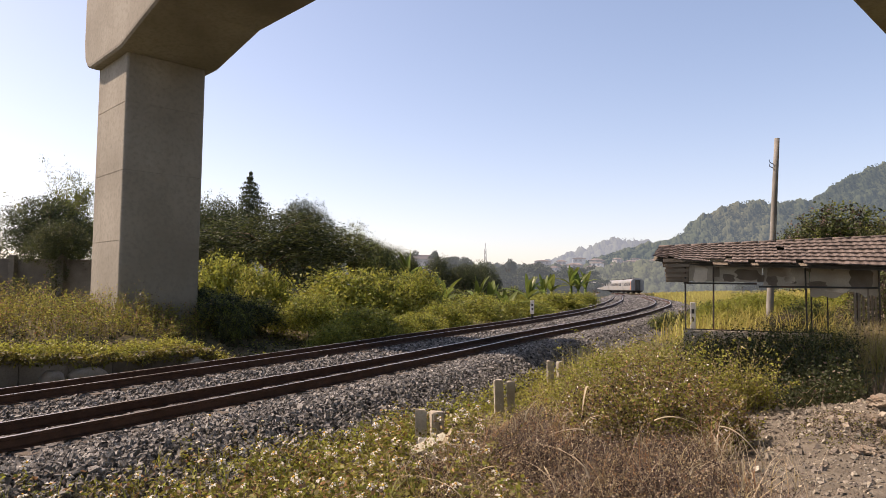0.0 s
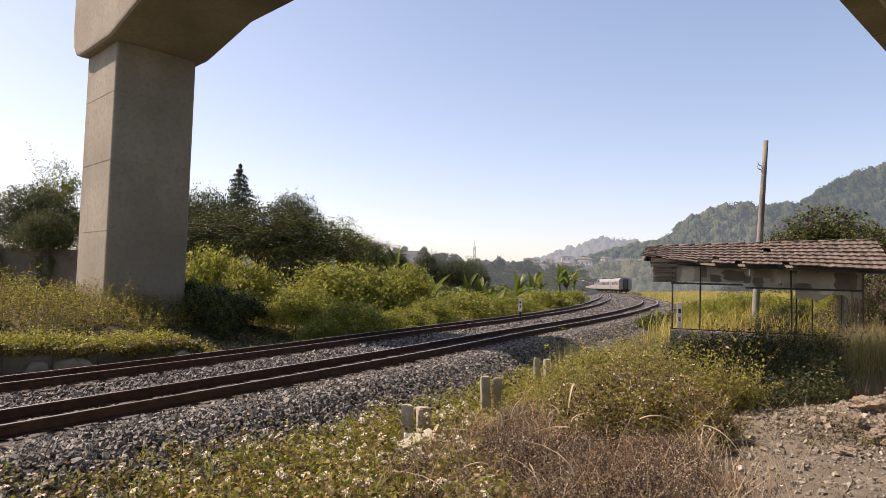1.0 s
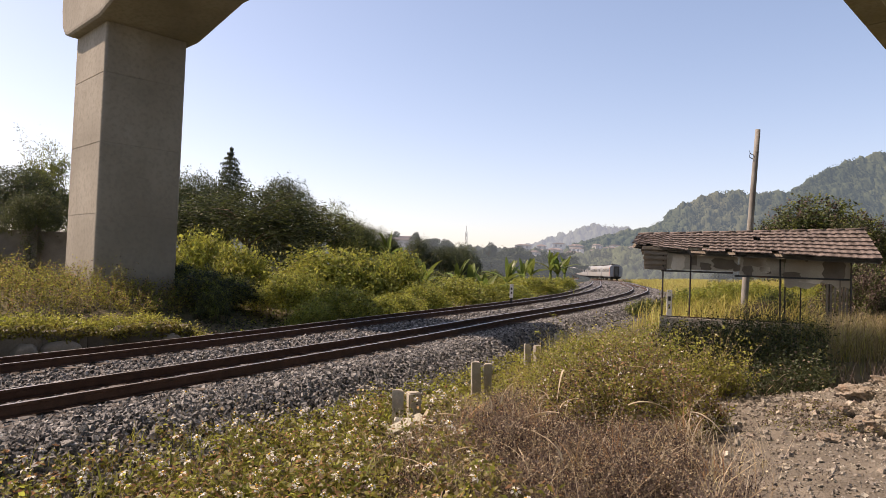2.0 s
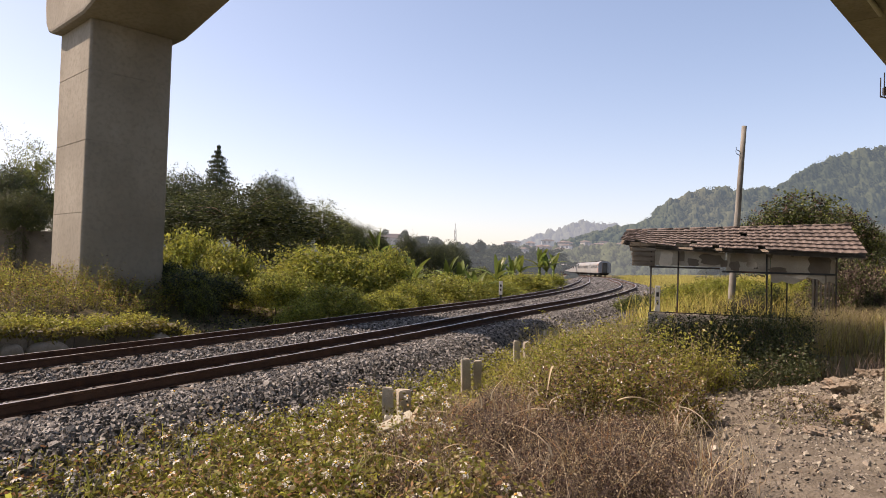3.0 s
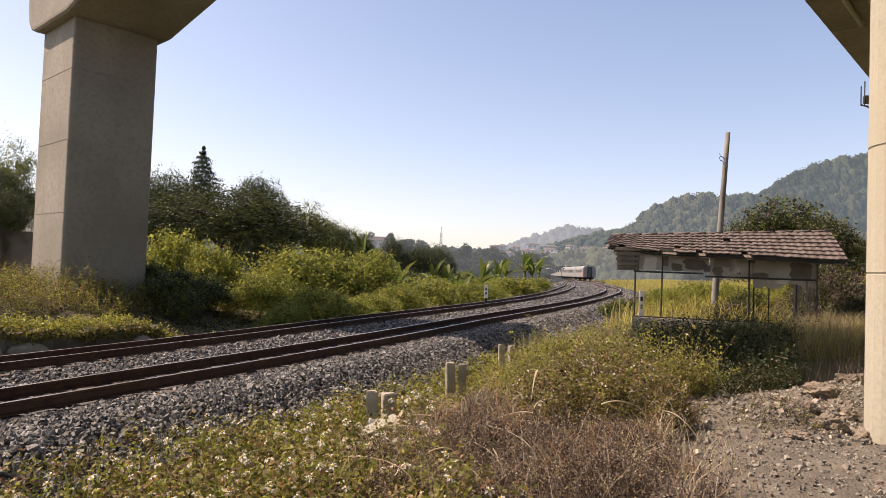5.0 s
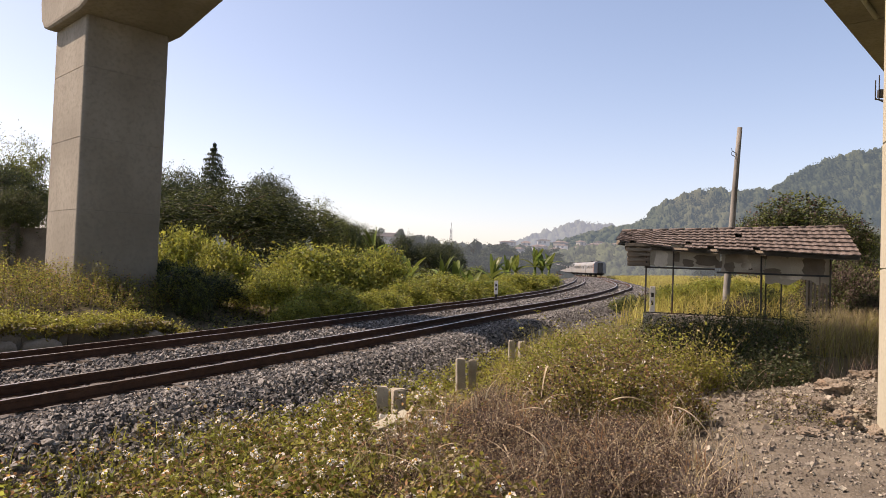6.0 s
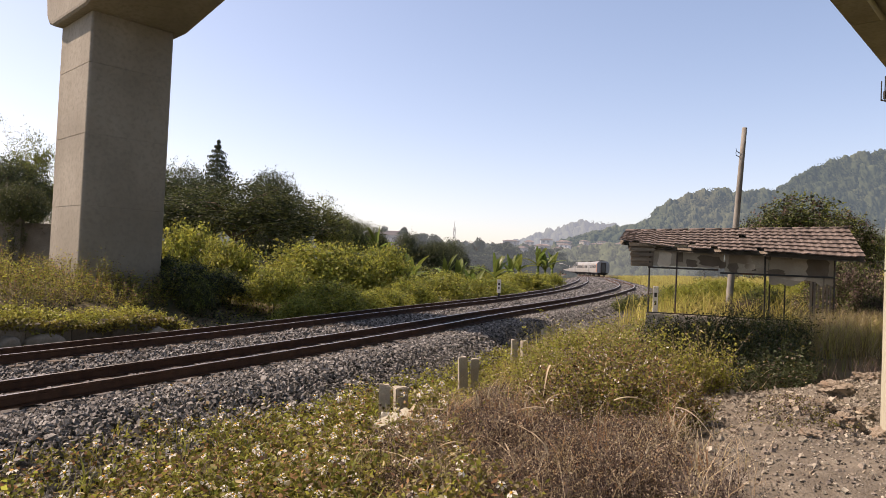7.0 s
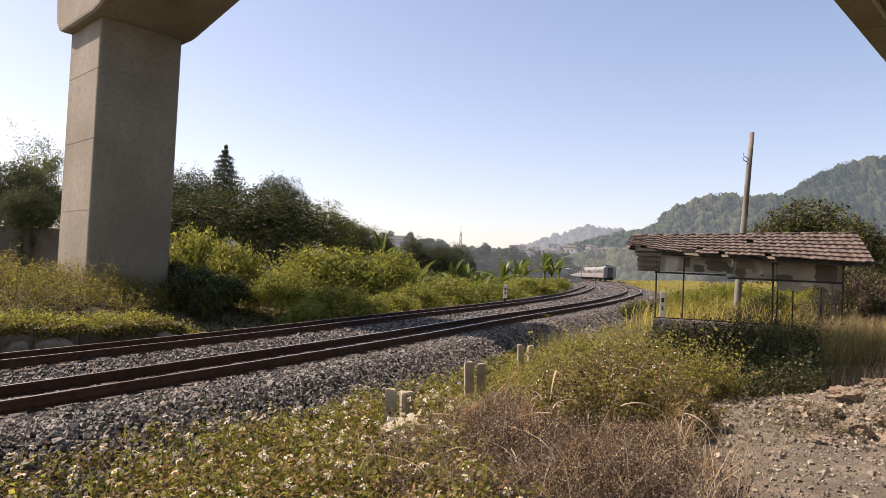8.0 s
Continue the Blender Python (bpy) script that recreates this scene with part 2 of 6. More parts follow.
def spline(keys, step=0.5):
    pts = [Vector(k) for k in keys]
    out = []
    for i in range(len(pts) - 1):
        p0, p1, p2, p3 = pts[max(i - 1, 0)], pts[i], pts[i + 1], pts[min(i + 2, len(pts) - 1)]
        d = (p2 - p1).length
        m1 = (p2 - p0) * (d / max((p2 - p0).length, 1e-6)) if i else p2 - p1
        m2 = (p3 - p1) * (d / max((p3 - p1).length, 1e-6))
        n = max(2, int(d / step))
        for k in range(n):
            t = k / n
            a, b2, c, e = 2 * t**3 - 3 * t**2 + 1, t**3 - 2 * t**2 + t, -2 * t**3 + 3 * t**2, t**3 - t**2
            out.append(p1 * a + m1 * b2 + p2 * c + m2 * e)
    out.append(pts[-1])
    return np.array([(p.x, p.y) for p in out])


LINE = spline(TRACK_KEYS)
TANGENT = np.gradient(LINE, axis=0)
TANGENT /= np.linalg.norm(TANGENT, axis=1)[:, None]
SIDE = np.stack([TANGENT[:, 1], -TANGENT[:, 0]], 1)
ALONG = np.concatenate([[0], np.cumsum(np.linalg.norm(np.diff(LINE, axis=0), axis=1))])
LZERO = float(np.interp(7.65, LINE[:, 1], ALONG))


def rail_plane(x, y):
    t = np.clip((np.asarray(y) - 38) / 34, 0, 1)
    t = t * t * (3 - 2 * t)
    return (0.27 + 0.0559 * x - 0.0074 * y) * (1 - t) + 0.62 * t


def on_line(l, s):
    """World x, y at l metres along the near track (from a mark near the camera), s metres to its right."""
    a = np.asarray(l) + LZERO
    cx, cy = np.interp(a, ALONG, LINE[:, 0]), np.interp(a, ALONG, LINE[:, 1])
    nx, ny = np.interp(a, ALONG, SIDE[:, 0]), np.interp(a, ALONG, SIDE[:, 1])
    return cx + nx * s, cy + ny * s


def to_line(x, y):
    """Foot index and signed offset of points from the near track."""
    x, y = np.atleast_1d(np.asarray(x, float)), np.atleast_1d(np.asarray(y, float))
    idx = np.zeros(len(x), int)
    coarse = LINE[::4]
    for i in range(0, len(x), 4000):
        d = (x[i:i + 4000, None] - coarse[None, :, 0])**2 + (y[i:i + 4000, None] - coarse[None, :, 1])**2
        idx[i:i + 4000] = d.argmin(1) * 4
    best = idx.copy()
    bd = np.full(len(x), 1e18)
    for o in range(-4, 5):
        j = np.clip(idx + o, 0, len(LINE) - 1)
        d = (x - LINE[j, 0])**2 + (y - LINE[j, 1])**2
        m = d < bd
        best[m], bd[m] = j[m], d[m]
    s = (x - LINE[best, 0]) * SIDE[best, 0] + (y - LINE[best, 1]) * SIDE[best, 1]
    far = np.sqrt(bd)
    s = np.where(np.abs(s) < far * 0.8, np.sign(s + 1e-9) * far, s)
    return best, s


def smooth(v, a, b):
    t = np.clip((v - a) / (b - a), 0, 1)
    return t * t * (3 - 2 * t)


WALL_S, WALL_END = -7.5, 9.3


def ground_z(x, y):
    x, y = np.atleast_1d(np.asarray(x, float)), np.atleast_1d(np.asarray(y, float))
    i, s = to_line(x, y)
    sc = np.clip(s, -7, 5)
    px, py = LINE[i, 0] + SIDE[i, 0] * sc, LINE[i, 1] + SIDE[i, 1] * sc
    l = ALONG[i] - LZERO
    z = rail_plane(px, py)
    near = -0.20 - 0.36 * smooth(s, 1.55, 2.5)
    far = -0.20 - 0.32 * smooth(-s, 5.6, 6.5)
    z = z + np.where(s > -2, near, far)
    z = z - 0.05 * np.exp(-((s + 2) / 0.6)**2)
    z = z + 0.45 * smooth(s, 3.5, 8.5) * (1 - smooth(l, 6, 18)) + 0.25 * smooth(s, 3.5, 8) * smooth(l, 6, 18)
    z = z + 0.34 * np.exp(-(((x - 6.3) / 1.5)**2 + ((y - 8.6) / 0.9)**2)) + 0.10 * np.exp(-(((x - 3.9) / 0.5)**2 + ((y - 7.2) / 0.4)**2))
    z = z - 0.26 * np.exp(-(((x - 5.5) / 0.7)**2 + ((y - 7.3) / 0.55)**2))
    z = z - 0.62 * np.exp(-(((x - 4.7) / 2.2)**2 + ((y - 11.2) / 1.8)**2))
    z = z - 0.30 * np.exp(-(((x - 4.7) / 0.55)**2 + ((y - 6.7) / 0.40)**2))
    up = 1.75 * (1 - smooth(l, 9.5, 20)) + 0.55 * smooth(l, 9.5, 20)
    step = 0.90 * (1 - 0.35 * smooth(l, 3, 7)) * (1 - smooth(l, WALL_END - 0.8, WALL_END + 1.2)) * smooth(-s, -WALL_S - 0.02, -WALL_S + 0.10)
    z = z + step + (up - 0.95) * smooth(-s, 8.6, 13.0) + 0.5 * (1 - (1 - smooth(l, WALL_END - 0.3, WALL_END + 1.2))) * smooth(-s, 7.2, 12)
    wob = 0.05 * np.sin(x * 1.7 + 0.6 * np.sin(y * 1.3)) * np.sin(y * 1.9 + 1.1) + 0.02 * np.sin(x * 5.1 + y * 3.7) + 0.015 * np.sin(y * 7.7 - x * 4.1)
    z = z + wob * np.where((s > 2.6) | (s < -6.6), 1.0, 0.15)
    z = z + 0.95 * smooth(s, 8.5, 17) * smooth(l, 11, 22) * (1 - 0.6 * smooth(l, 60, 120))
    d = np.hypot(x, y)
    z = z * (1 - smooth(d, 250, 600)) + 0.5 * smooth(d, 250, 600)
    return z


def gz(x, y):
    return float(ground_z(x, y)[0])


def graded(lo, hi, fine, ext, grow=1.12):
    mid = list(np.arange(lo, hi + 1e-6, fine))
    step, a, b = fine, [], []
    v = hi
    while v < ext:
        step = min(step * grow, 120)
        v += step
        b.append(v)
    step, v = fine, lo
    while v > -ext:
        step = min(step * grow, 120)
        v -= step
        a.append(v)
    return np.array(a[::-1] + mid + b)


def build_ground():
    gx, gy = graded(-13, 12, 0.16, 3200), graded(-5, 26, 0.16, 3200)
    X, Y = np.meshgrid(gx, gy)
    Z = ground_z(X.ravel(), Y.ravel())
    V = np.stack([X.ravel(), Y.ravel(), Z], 1)
    nx, ny = len(gx), len(gy)
    k = (np.arange(ny - 1)[:, None] * nx + np.arange(nx - 1)[None, :]).ravel()
    F = np.stack([k, k + 1, k + nx + 1, k + nx], 1)
    me = arrays_mesh("ground", V, F)
    me.shade_smooth()
    for m in (SOIL, DIRT, BALLAST_BED):
        me.materials.append(m)
    C = V[F].mean(1)
    _, s = to_line(C[:, 0], C[:, 1])
    wob = 0.35 * np.sin(C[:, 0] * 2.3 + np.sin(C[:, 1] * 1.7)) + 0.2 * np.sin(C[:, 1] * 5.3 + C[:, 0] * 2)
    dirt = ((C[:, 0] - 4.9) / 3.1)**2 + ((C[:, 1] - 6.0) / 3.1)**2 + wob * 0.45 < 1
    dirt |= (C[:, 1] < 4.5) & (C[:, 0] > 0.9 + wob) & (C[:, 1] > -8) & (C[:, 0] < 9)
    idx = np.where((s < 2.65 + wob * 0.4) & (s > -6.4), 2, np.where(dirt, 1, 0))
    me.polygons.foreach_set("material_index", idx.astype(np.int32))
    return thing("ground", me, None, "uneven earth with dry soil, pale dirt and a bed of crushed stone", "ground", kind="structure")


SOIL = material("dry_soil", (0.10, 0.08, 0.045), (0.14, 0.12, 0.06), 1.6, 0.95, 0.6, 35, c3=(0.07, 0.075, 0.03))
ground = build_ground()

# viaduct ------------------------------------------------------------------------
BEAM_DIR = Vector((0.722, -0.692, 0))
DECK_DIR = Vector((0.692, 0.722, 0))
CORNER = Vector((-11.72, 22.0, 0))
VIA = Matrix((( BEAM_DIR.x, DECK_DIR.x, 0, CORNER.x), (BEAM_DIR.y, DECK_DIR.y, 0, CORNER.y), (0, 0, 1, 0), (0, 0, 0, 1)))


def rounded_pier(name, u0, u1, v0, v1, z0, z1, r, mat, lifts, label):
    """A pier cast in lifts: each lift a ring with a shallow joint above it."""
    g = Geo()

    def ring(z, inset):
        pts = []
        for cx, cy, a0 in ((u1 - r, v1 - r, 0), (u0 + r, v1 - r, 90), (u0 + r, v0 + r, 180), (u1 - r, v0 + r, 270)):
            for k in range(7):
                a = radians(a0 + 15 * k)
                pts.append(VIA @ Vector((cx + (r - inset) * math.cos(a), cy + (r - inset) * math.sin(a), z)))
        return pts
    zs = []
    cuts = [z0] + [z for z in lifts if z0 < z < z1] + [z1]
    for a, b in zip(cuts[:-1], cuts[1:]):
        zs += [(a + 0.012, 0.0), (b - 0.012, 0.0), (b - 0.006, 0.014), (b + 0.006, 0.014)]
    rings = [ring(z, i) for z, i in [(z0, 0.0)] + zs]
    n = len(rings[0])
    faces = [(i * n + k, i * n + (k + 1) % n, (i + 1) * n + (k + 1) % n, (i + 1) * n + k) for i in range(len(rings) - 1) for k in range(n)]
    g.add([p for q in rings for p in q], faces)
    g.f.append(tuple((len(rings) - 1) * n + k for k in range(n)))
    me = g.mesh(name)
    return me


viaduct = thing("viaduct", label="grey concrete road viaduct on a portal frame over the railway", category="viaduct", kind="structure")
part("pier", rounded_pier("pier", -3.0, 0.0, 0.0, 2.77, -0.6, 9.55, 0.10, CONCRETE, (3.05, 5.45, 7.8), ""), CONCRETE, viaduct, "square grey concrete pier with casting joints")
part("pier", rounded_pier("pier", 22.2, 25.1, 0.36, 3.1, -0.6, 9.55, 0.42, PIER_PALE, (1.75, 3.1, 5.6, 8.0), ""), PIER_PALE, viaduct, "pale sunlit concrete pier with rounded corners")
beam_outline = [(-3.75, 10.6), (-3.62, 9.95), (-3.3, 9.62), (-2.9, 9.5), (0.25, 9.5), (3.4, 10.15), (19.0, 10.15), (21.8, 9.5), (25.2, 9.5), (25.7, 9.95), (25.7, 12.4), (-3.75, 12.4)]
g = Geo().prism(beam_outline, 3.47, VIA @ Matrix.Translation((0, -0.35, 0)))
part("crossbeam", tidy(g.mesh("crossbeam"), 0.16, 3), CONCRETE, viaduct, "haunched concrete crossbeam")
# Deck's far side, out of view, is made extra wide to block sky light.
widened_deck_profile = [(16.40, 12.95), (16.60, 12.62), (19.6, 12.62), (20.0, 12.45), (41.0, 12.45), (41.4, 12.95), (42, 14.1), (16.40, 14.1)]
for i in range(6):
    v0 = -48 + i * 24.0 + 0.6
    g = Geo().prism(widened_deck_profile, 23.94, VIA @ Matrix.Translation((0, v0, 0)))
    part("deck_span", tidy(g.mesh("deck_span")), CONCRETE, viaduct)
for u in (17.85, 18.6, 22.4):
    me = Geo().tube([(u, -23.0, 12.50), (u, 0.2, 12.50), (u, 24.0, 12.50)], 0.10, 10).mesh("drain_pipe", True)
    me.transform(VIA)
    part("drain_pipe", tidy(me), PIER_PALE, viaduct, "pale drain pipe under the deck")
# bracket on the pale pier
g = Geo()
for p, q in (((0, 0, 0), (0, 0, 0.36)), ((0.07, 0, 0.0), (0.07, 0, 0.46)), ((0, 0, 0), (0.22, 0.03, 0)), ((0, 0, 0.02), (0.2, 0.03, -0.04))):
    g.tube([p, q], 0.011, 6)
g.box((0.13, 0.02, 0.12), (0.10, 0.10, 0.14))
br = part("steel_bracket", tidy(g.mesh("steel_bracket")), STEEL_DARK, viaduct, "small black steel bracket")
br.matrix_world = pose(5.03, 7.62, 3.72) @ Matrix.Scale(0.62, 4)

# tracks --------------------------------------------------------------------------
RAIL_PROFILE = [(-0.065, 0.0), (-0.065, 0.014), (-0.014, 0.03), (-0.010, 0.105), (-0.034, 0.118), (-0.034, 0.150),
                (0.034, 0.150), (0.034, 0.118), (0.010, 0.105), (0.014, 0.03), (0.065, 0.014), (0.065, 0.0)]
CANT = math.atan(0.0559 * 0.86 + 0.0074 * 0.51)


def rail_mesh(s0, l0, l1):
    ls = np.concatenate([np.arange(l0, 60, 1.0), np.arange(60, l1, 4.0)])
    x, y = on_line(ls, s0)
    xr, yr = on_line(ls, s0 + 1.0)
    n = len(RAIL_PROFILE)
    V, F, top = [], [], []
    for i in range(len(ls)):
        r = Vector((xr[i] - x[i], yr[i] - y[i], rail_plane(xr[i], yr[i]) - rail_plane(x[i], y[i]))).normalized()
        up = Vector((-r.z * r.x, -r.z * r.y, 1)).normalized()
        base = Vector((x[i], y[i], rail_plane(x[i], y[i]))) - up * 0.150
        V += [tuple(base + r * a + up * b) for a, b in RAIL_PROFILE]
    for i in range(len(ls) - 1):
        for k in range(n):
            F.append((i * n + k, i * n + (k + 1) % n, (i + 1) * n + (k + 1) % n, (i + 1) * n + k))
            top.append(1 if k == 5 else 0)
    me = bpy.data.meshes.new("rail")
    me.from_pydata(V, [], F)
    me.materials.append(STEEL_RAIL)
    me.materials.append(RAIL_TOP)
    me.polygons.foreach_set("material_index", top)
    me.update()
    return me


def sleeper_mesh():
    g = Geo()
    g.add([(x, y, z) for x, y, z in ((-1.0, -0.12, -0.2), (1.0, -0.12, -0.2), (1.0, 0.12, -0.2), (-1.0, 0.12, -0.2),
                                     (-0.98, -0.09, 0), (0.98, -0.09, 0), (0.98, 0.09, 0), (-0.98, 0.09, 0))],
          [(3, 2, 1, 0), (4, 5, 6, 7), (0, 1, 5, 4), (1, 2, 6, 5), (2, 3, 7, 6), (3, 0, 4, 7)])
    me = g.mesh("sleeper")
    me.materials.append(SLEEPER)
    return me


SLEEPER_ME = sleeper_mesh()
for centre, words in ((0.0, "rusty railway track curving away on dark sleepers"), (-4.0, "second rusty railway track on dark sleepers beside the bank")):
    track = thing("railway_track", label=words, category="railway track", kind="structure")
    for side in (-0.55, 0.55):
        part("rail", rail_mesh(centre + side, -60, 330), None, track)
    for i in range(160):
        l = -12 + 0.62 * i
        x, y = on_line(l, centre)
        xa, ya = on_line(l, centre + 1)
        ob = new("sleeper", SLEEPER_ME)
        ob.parent = track
        r = Vector((float(xa - x), float(ya - y), float(rail_plane(xa, ya) - rail_plane(x, y)))).normalized()
        f = Vector((-r.y, r.x, 0)).normalized()
        u = r.cross(f)
        m = Matrix((r, f, u)).transposed().to_4x4()
        m.translation = (float(x), float(y), float(rail_plane(x, y)) - 0.165)
        ob.matrix_world = m

# ballast --------------------------------------------------------------------------
rng = np.random.default_rng(5)
CUBE = np.array([(x, y, z) for z in (-1, 1) for y in (-1, 1) for x in (-1, 1)], float)
CUBE_F = np.array([(0, 2, 3, 1), (4, 5, 7, 6), (0, 1, 5, 4), (2, 6, 7, 3), (0, 4, 6, 2), (1, 3, 7, 5)])


def random_rotations(n, gen):
    q = gen.normal(size=(n, 4))
    q /= np.linalg.norm(q, axis=1)[:, None]
    w, x, y, z = q.T
    return np.stack([np.stack([1 - 2 * (y * y + z * z), 2 * (x * y - z * w), 2 * (x * z + y * w)], 1),
                     np.stack([2 * (x * y + z * w), 1 - 2 * (x * x + z * z), 2 * (y * z - x * w)], 1),
                     np.stack([2 * (x * z - y * w), 2 * (y * z + x * w), 1 - 2 * (x * x + y * y)], 1)], 1)


def stones_mesh(name, pos, size, gen):
    n = len(pos)
    shape = CUBE[None] * gen.uniform(0.5, 1.15, (n, 8, 1)) * gen.uniform(0.42, 1.05, (n, 1, 3))
    V = np.einsum("nij,nkj->nki", random_rotations(n, gen), shape) * size[:, None, None] + pos[:, None, :]
    F = CUBE_F[None] + (np.arange(n) * 8)[:, None, None]
    me = arrays_mesh(name, V.reshape(-1, 3), F.reshape(-1, 4))
    me.shade_flat()
    return me


def ballast_spots(n, l0, l1, s0, s1, gen):
    l, s = gen.uniform(l0, l1, n), gen.uniform(s0, s1, n)
    x, y = on_line(l, s)
    return np.stack([x, y, ground_z(x, y)], 1), l, s


ballast = thing("ballast", label="grey crushed stone ballast under and beside the tracks", category="ballast", kind="structure")
sets = []
for n, l0, l1, s0, s1, r in ((34000, -4, 9, 0.5, 2.85, 0.030), (17000, -4, 9, -6.4, 0.5, 0.032), (26000, 9, 26, 0.5, 2.75, 0.034), (18000, 9, 30, -6.4, 0.5, 0.038), (10000, 26, 60, -6.4, 2.7, 0.055), (5500, 60, 130, -6.4, 2.7, 0.09)):
    p, l, s = ballast_spots(n, l0, l1, s0, s1, rng)
    rail = np.minimum.reduce([np.abs(s - c) for c in (-4.55, -3.45, -0.55, 0.55)])
    keep = (rail > 0.11) & ~((np.abs(s) < 0.5) & (rng.random(n) < 0.35))
    sz = r * rng.uniform(0.55, 1.25, n)
    p[:, 2] += sz * 0.35 + np.where((np.abs(s) < 1.1) | (np.abs(s + 4) < 1.1), 0.0, 0.015)
    sets.append((p[keep], sz[keep]))
P_all, S_all = np.concatenate([a for a, _ in sets]), np.concatenate([b for _, b in sets])
part("loose_stones", stones_mesh("loose_stones", P_all, S_all, rng), BALLAST, ballast, "joined heap of small grey crushed stones")["kind"] = "stuff"
STONE_ME = []
for k in range(10):
    me = stones_mesh("stone", np.zeros((1, 3)), np.ones(1), rng)
    me.materials.append(BALLAST)
    STONE_ME.append(me)
p, l, s = ballast_spots(300, -1.0, 4.5, 1.5, 2.8, rng)
for k in range(300):
    ob = new("stone", STONE_ME[k % 10])
    ob.parent = ballast
    r = 0.040 * random.uniform(0.7, 1.25)
    ob.matrix_world = Matrix.Translation((p[k, 0], p[k, 1], p[k, 2] + r * 0.7)) @ Euler((random.uniform(0, 6), random.uniform(0, 6), random.uniform(0, 6))).to_matrix().to_4x4() @ Matrix.Scale(r, 4)

# retaining wall beyond the tracks --------------------------------------------------
wall = thing("retaining_wall", label="low stained render-covered retaining wall overgrown with creepers", category="wall", kind="structure")
for i in range(16):
    l = -9 + i * (WALL_END + 9) / 16
    x0, y0 = on_line(l + 0.004, WALL_S + 0.2)
    x1, y1 = on_line(l + (WALL_END + 9) / 16 - 0.004, WALL_S + 0.2)
    a, b = Vector((float(x0), float(y0), 0)), Vector((float(x1), float(y1), 0))
    d = (b - a)
    zt = gz(*((a + b) / 2).xy + Vector((-0.5, 0.32))) + 0.03
    m = Matrix.Translation(a) @ Matrix.Rotation(math.atan2(d.y, d.x), 4, "Z")
    g = Geo().prism([(0, zt - 1.4), (d.length, zt - 1.4), (d.length, zt + random.uniform(-.04, .04)), (0, zt + random.uniform(-.04, .04))], 0.5, m)
    part("wall_block", tidy(g.mesh("wall_block"), 0.03, 2), STONEWALL, wall)

rw = random.Random(17)
l = -3.0
while l < 8.6:
    w, h = rw.uniform(0.5, 0.95), rw.uniform(0.34, 0.5)
    x, y = (float(v) for v in on_line(l, WALL_S + 0.20))
    x2, y2 = (float(v) for v in on_line(l + w, WALL_S + 0.20))
    bm = bmesh.new()
    bmesh.ops.create_cube(bm, size=1)
    bmesh.ops.subdivide_edges(bm, edges=bm.edges[:], cuts=3, use_grid_fill=True)
    for v in bm.verts:
        k = 1 - 0.22 * (abs(v.co.x) * 2) ** 4 - 0.2 * (abs(v.co.z) * 2) ** 4
        v.co = Vector((v.co.x * w * (1 - 0.25 * (abs(v.co.z) * 2) ** 3), v.co.y * 0.34 * k, v.co.z * h * (1 - 0.3 * (abs(v.co.x) * 2) ** 3))) + noise.noise_vector(v.co * 2.5 + Vector((l, 0, 0))) * 0.05
    me = bpy.data.meshes.new("wall_stone")
    bm.to_mesh(me)
    bm.free()
    me.shade_smooth()
    ob = part("wall_stone", me, WALL_STONE, wall, "pale rounded stone in the wall")
    ob.matrix_world = pose((x + x2) / 2, (y + y2) / 2, gz(x - 0.5, y + 0.32) - rw.uniform(0.42, 0.55), 0, 0, math.degrees(math.atan2(y2 - y, x2 - x)))
    l += w + rw.choice((0.15, 0.3, 1.0))


# shelter ----------------------------------------------------------------------------
F0, F1 = Vector((5.48, 17.2, 0)), Vector((9.50, 15.9, 0))
FD = (F1 - F0).normalized()
FN = Vector((-FD.y, FD.x, 0))
FL = (F1 - F0).length
SH = Matrix(((FD.x, FN.x, 0, F0.x), (FD.y, FN.y, 0, F0.y), (0, 0, 1, 0), (0, 0, 0, 1)))
SH_ROT = SH.to_3x3()
SG = 0.05


def sh_box(c, size):
    g = Geo()
    g.box((0, 0, 0), size)
    me = g.mesh("piece")
    me.transform(SH @ Matrix.Translation(c))
    return me


shelter = thing("shelter", label="derelict open trackside shelter with sagging clay tile roof", category="shelter")
part("low_wall", tidy(sh_box((FL / 2, 0, 0.20), (FL + 0.1, 0.14, 0.84)), 0.015), CONCRETE_OLD, shelter, "low mossy concrete front wall")
part("low_wall", tidy(sh_box((FL / 2, 2.0, 0.10), (FL + 0.1, 0.14, 0.64)), 0.015), CONCRETE_OLD, shelter)
part("floor_slab", tidy(sh_box((FL / 2, 1.0, 0.10), (FL, 1.84, 0.3)), 0.01), CONCRETE_OLD, shelter)
for t, lean in ((0.0, 0.0), (0.155, 0.01), (0.645, -0.02), (1.0, 0.0)):
    g = Geo().tube([(t * FL, 0.0, 0.60), (t * FL + lean, 0.0, 2.25)], 0.020, 8)
    me = g.mesh("post")
    me.transform(SH)
    part("post", tidy(me), STEEL_DARK, shelter)
for t in (0.74, 0.83, 0.99):
    g = Geo().tube([(t * FL, 2.0, 0.40), (t * FL, 2.0, 2.4)], 0.018, 8)
    me = g.mesh("post")
    me.transform(SH)
    part("post", tidy(me), STEEL_DARK, shelter)
part("rail", tidy(sh_box((FL * 0.19, 0, 1.79), (FL * 0.40, 0.05, 0.045)), 0.006), STEEL_DARK, shelter)
part("rail", tidy(sh_box((FL * 0.70, 0, 1.72), (FL * 0.60, 0.05, 0.045)), 0.006), STEEL_DARK, shelter)
part("rail", tidy(sh_box((FL * 0.5, 0, 0.635), (FL, 0.06, 0.03)), 0.006), STEEL_DARK, shelter)
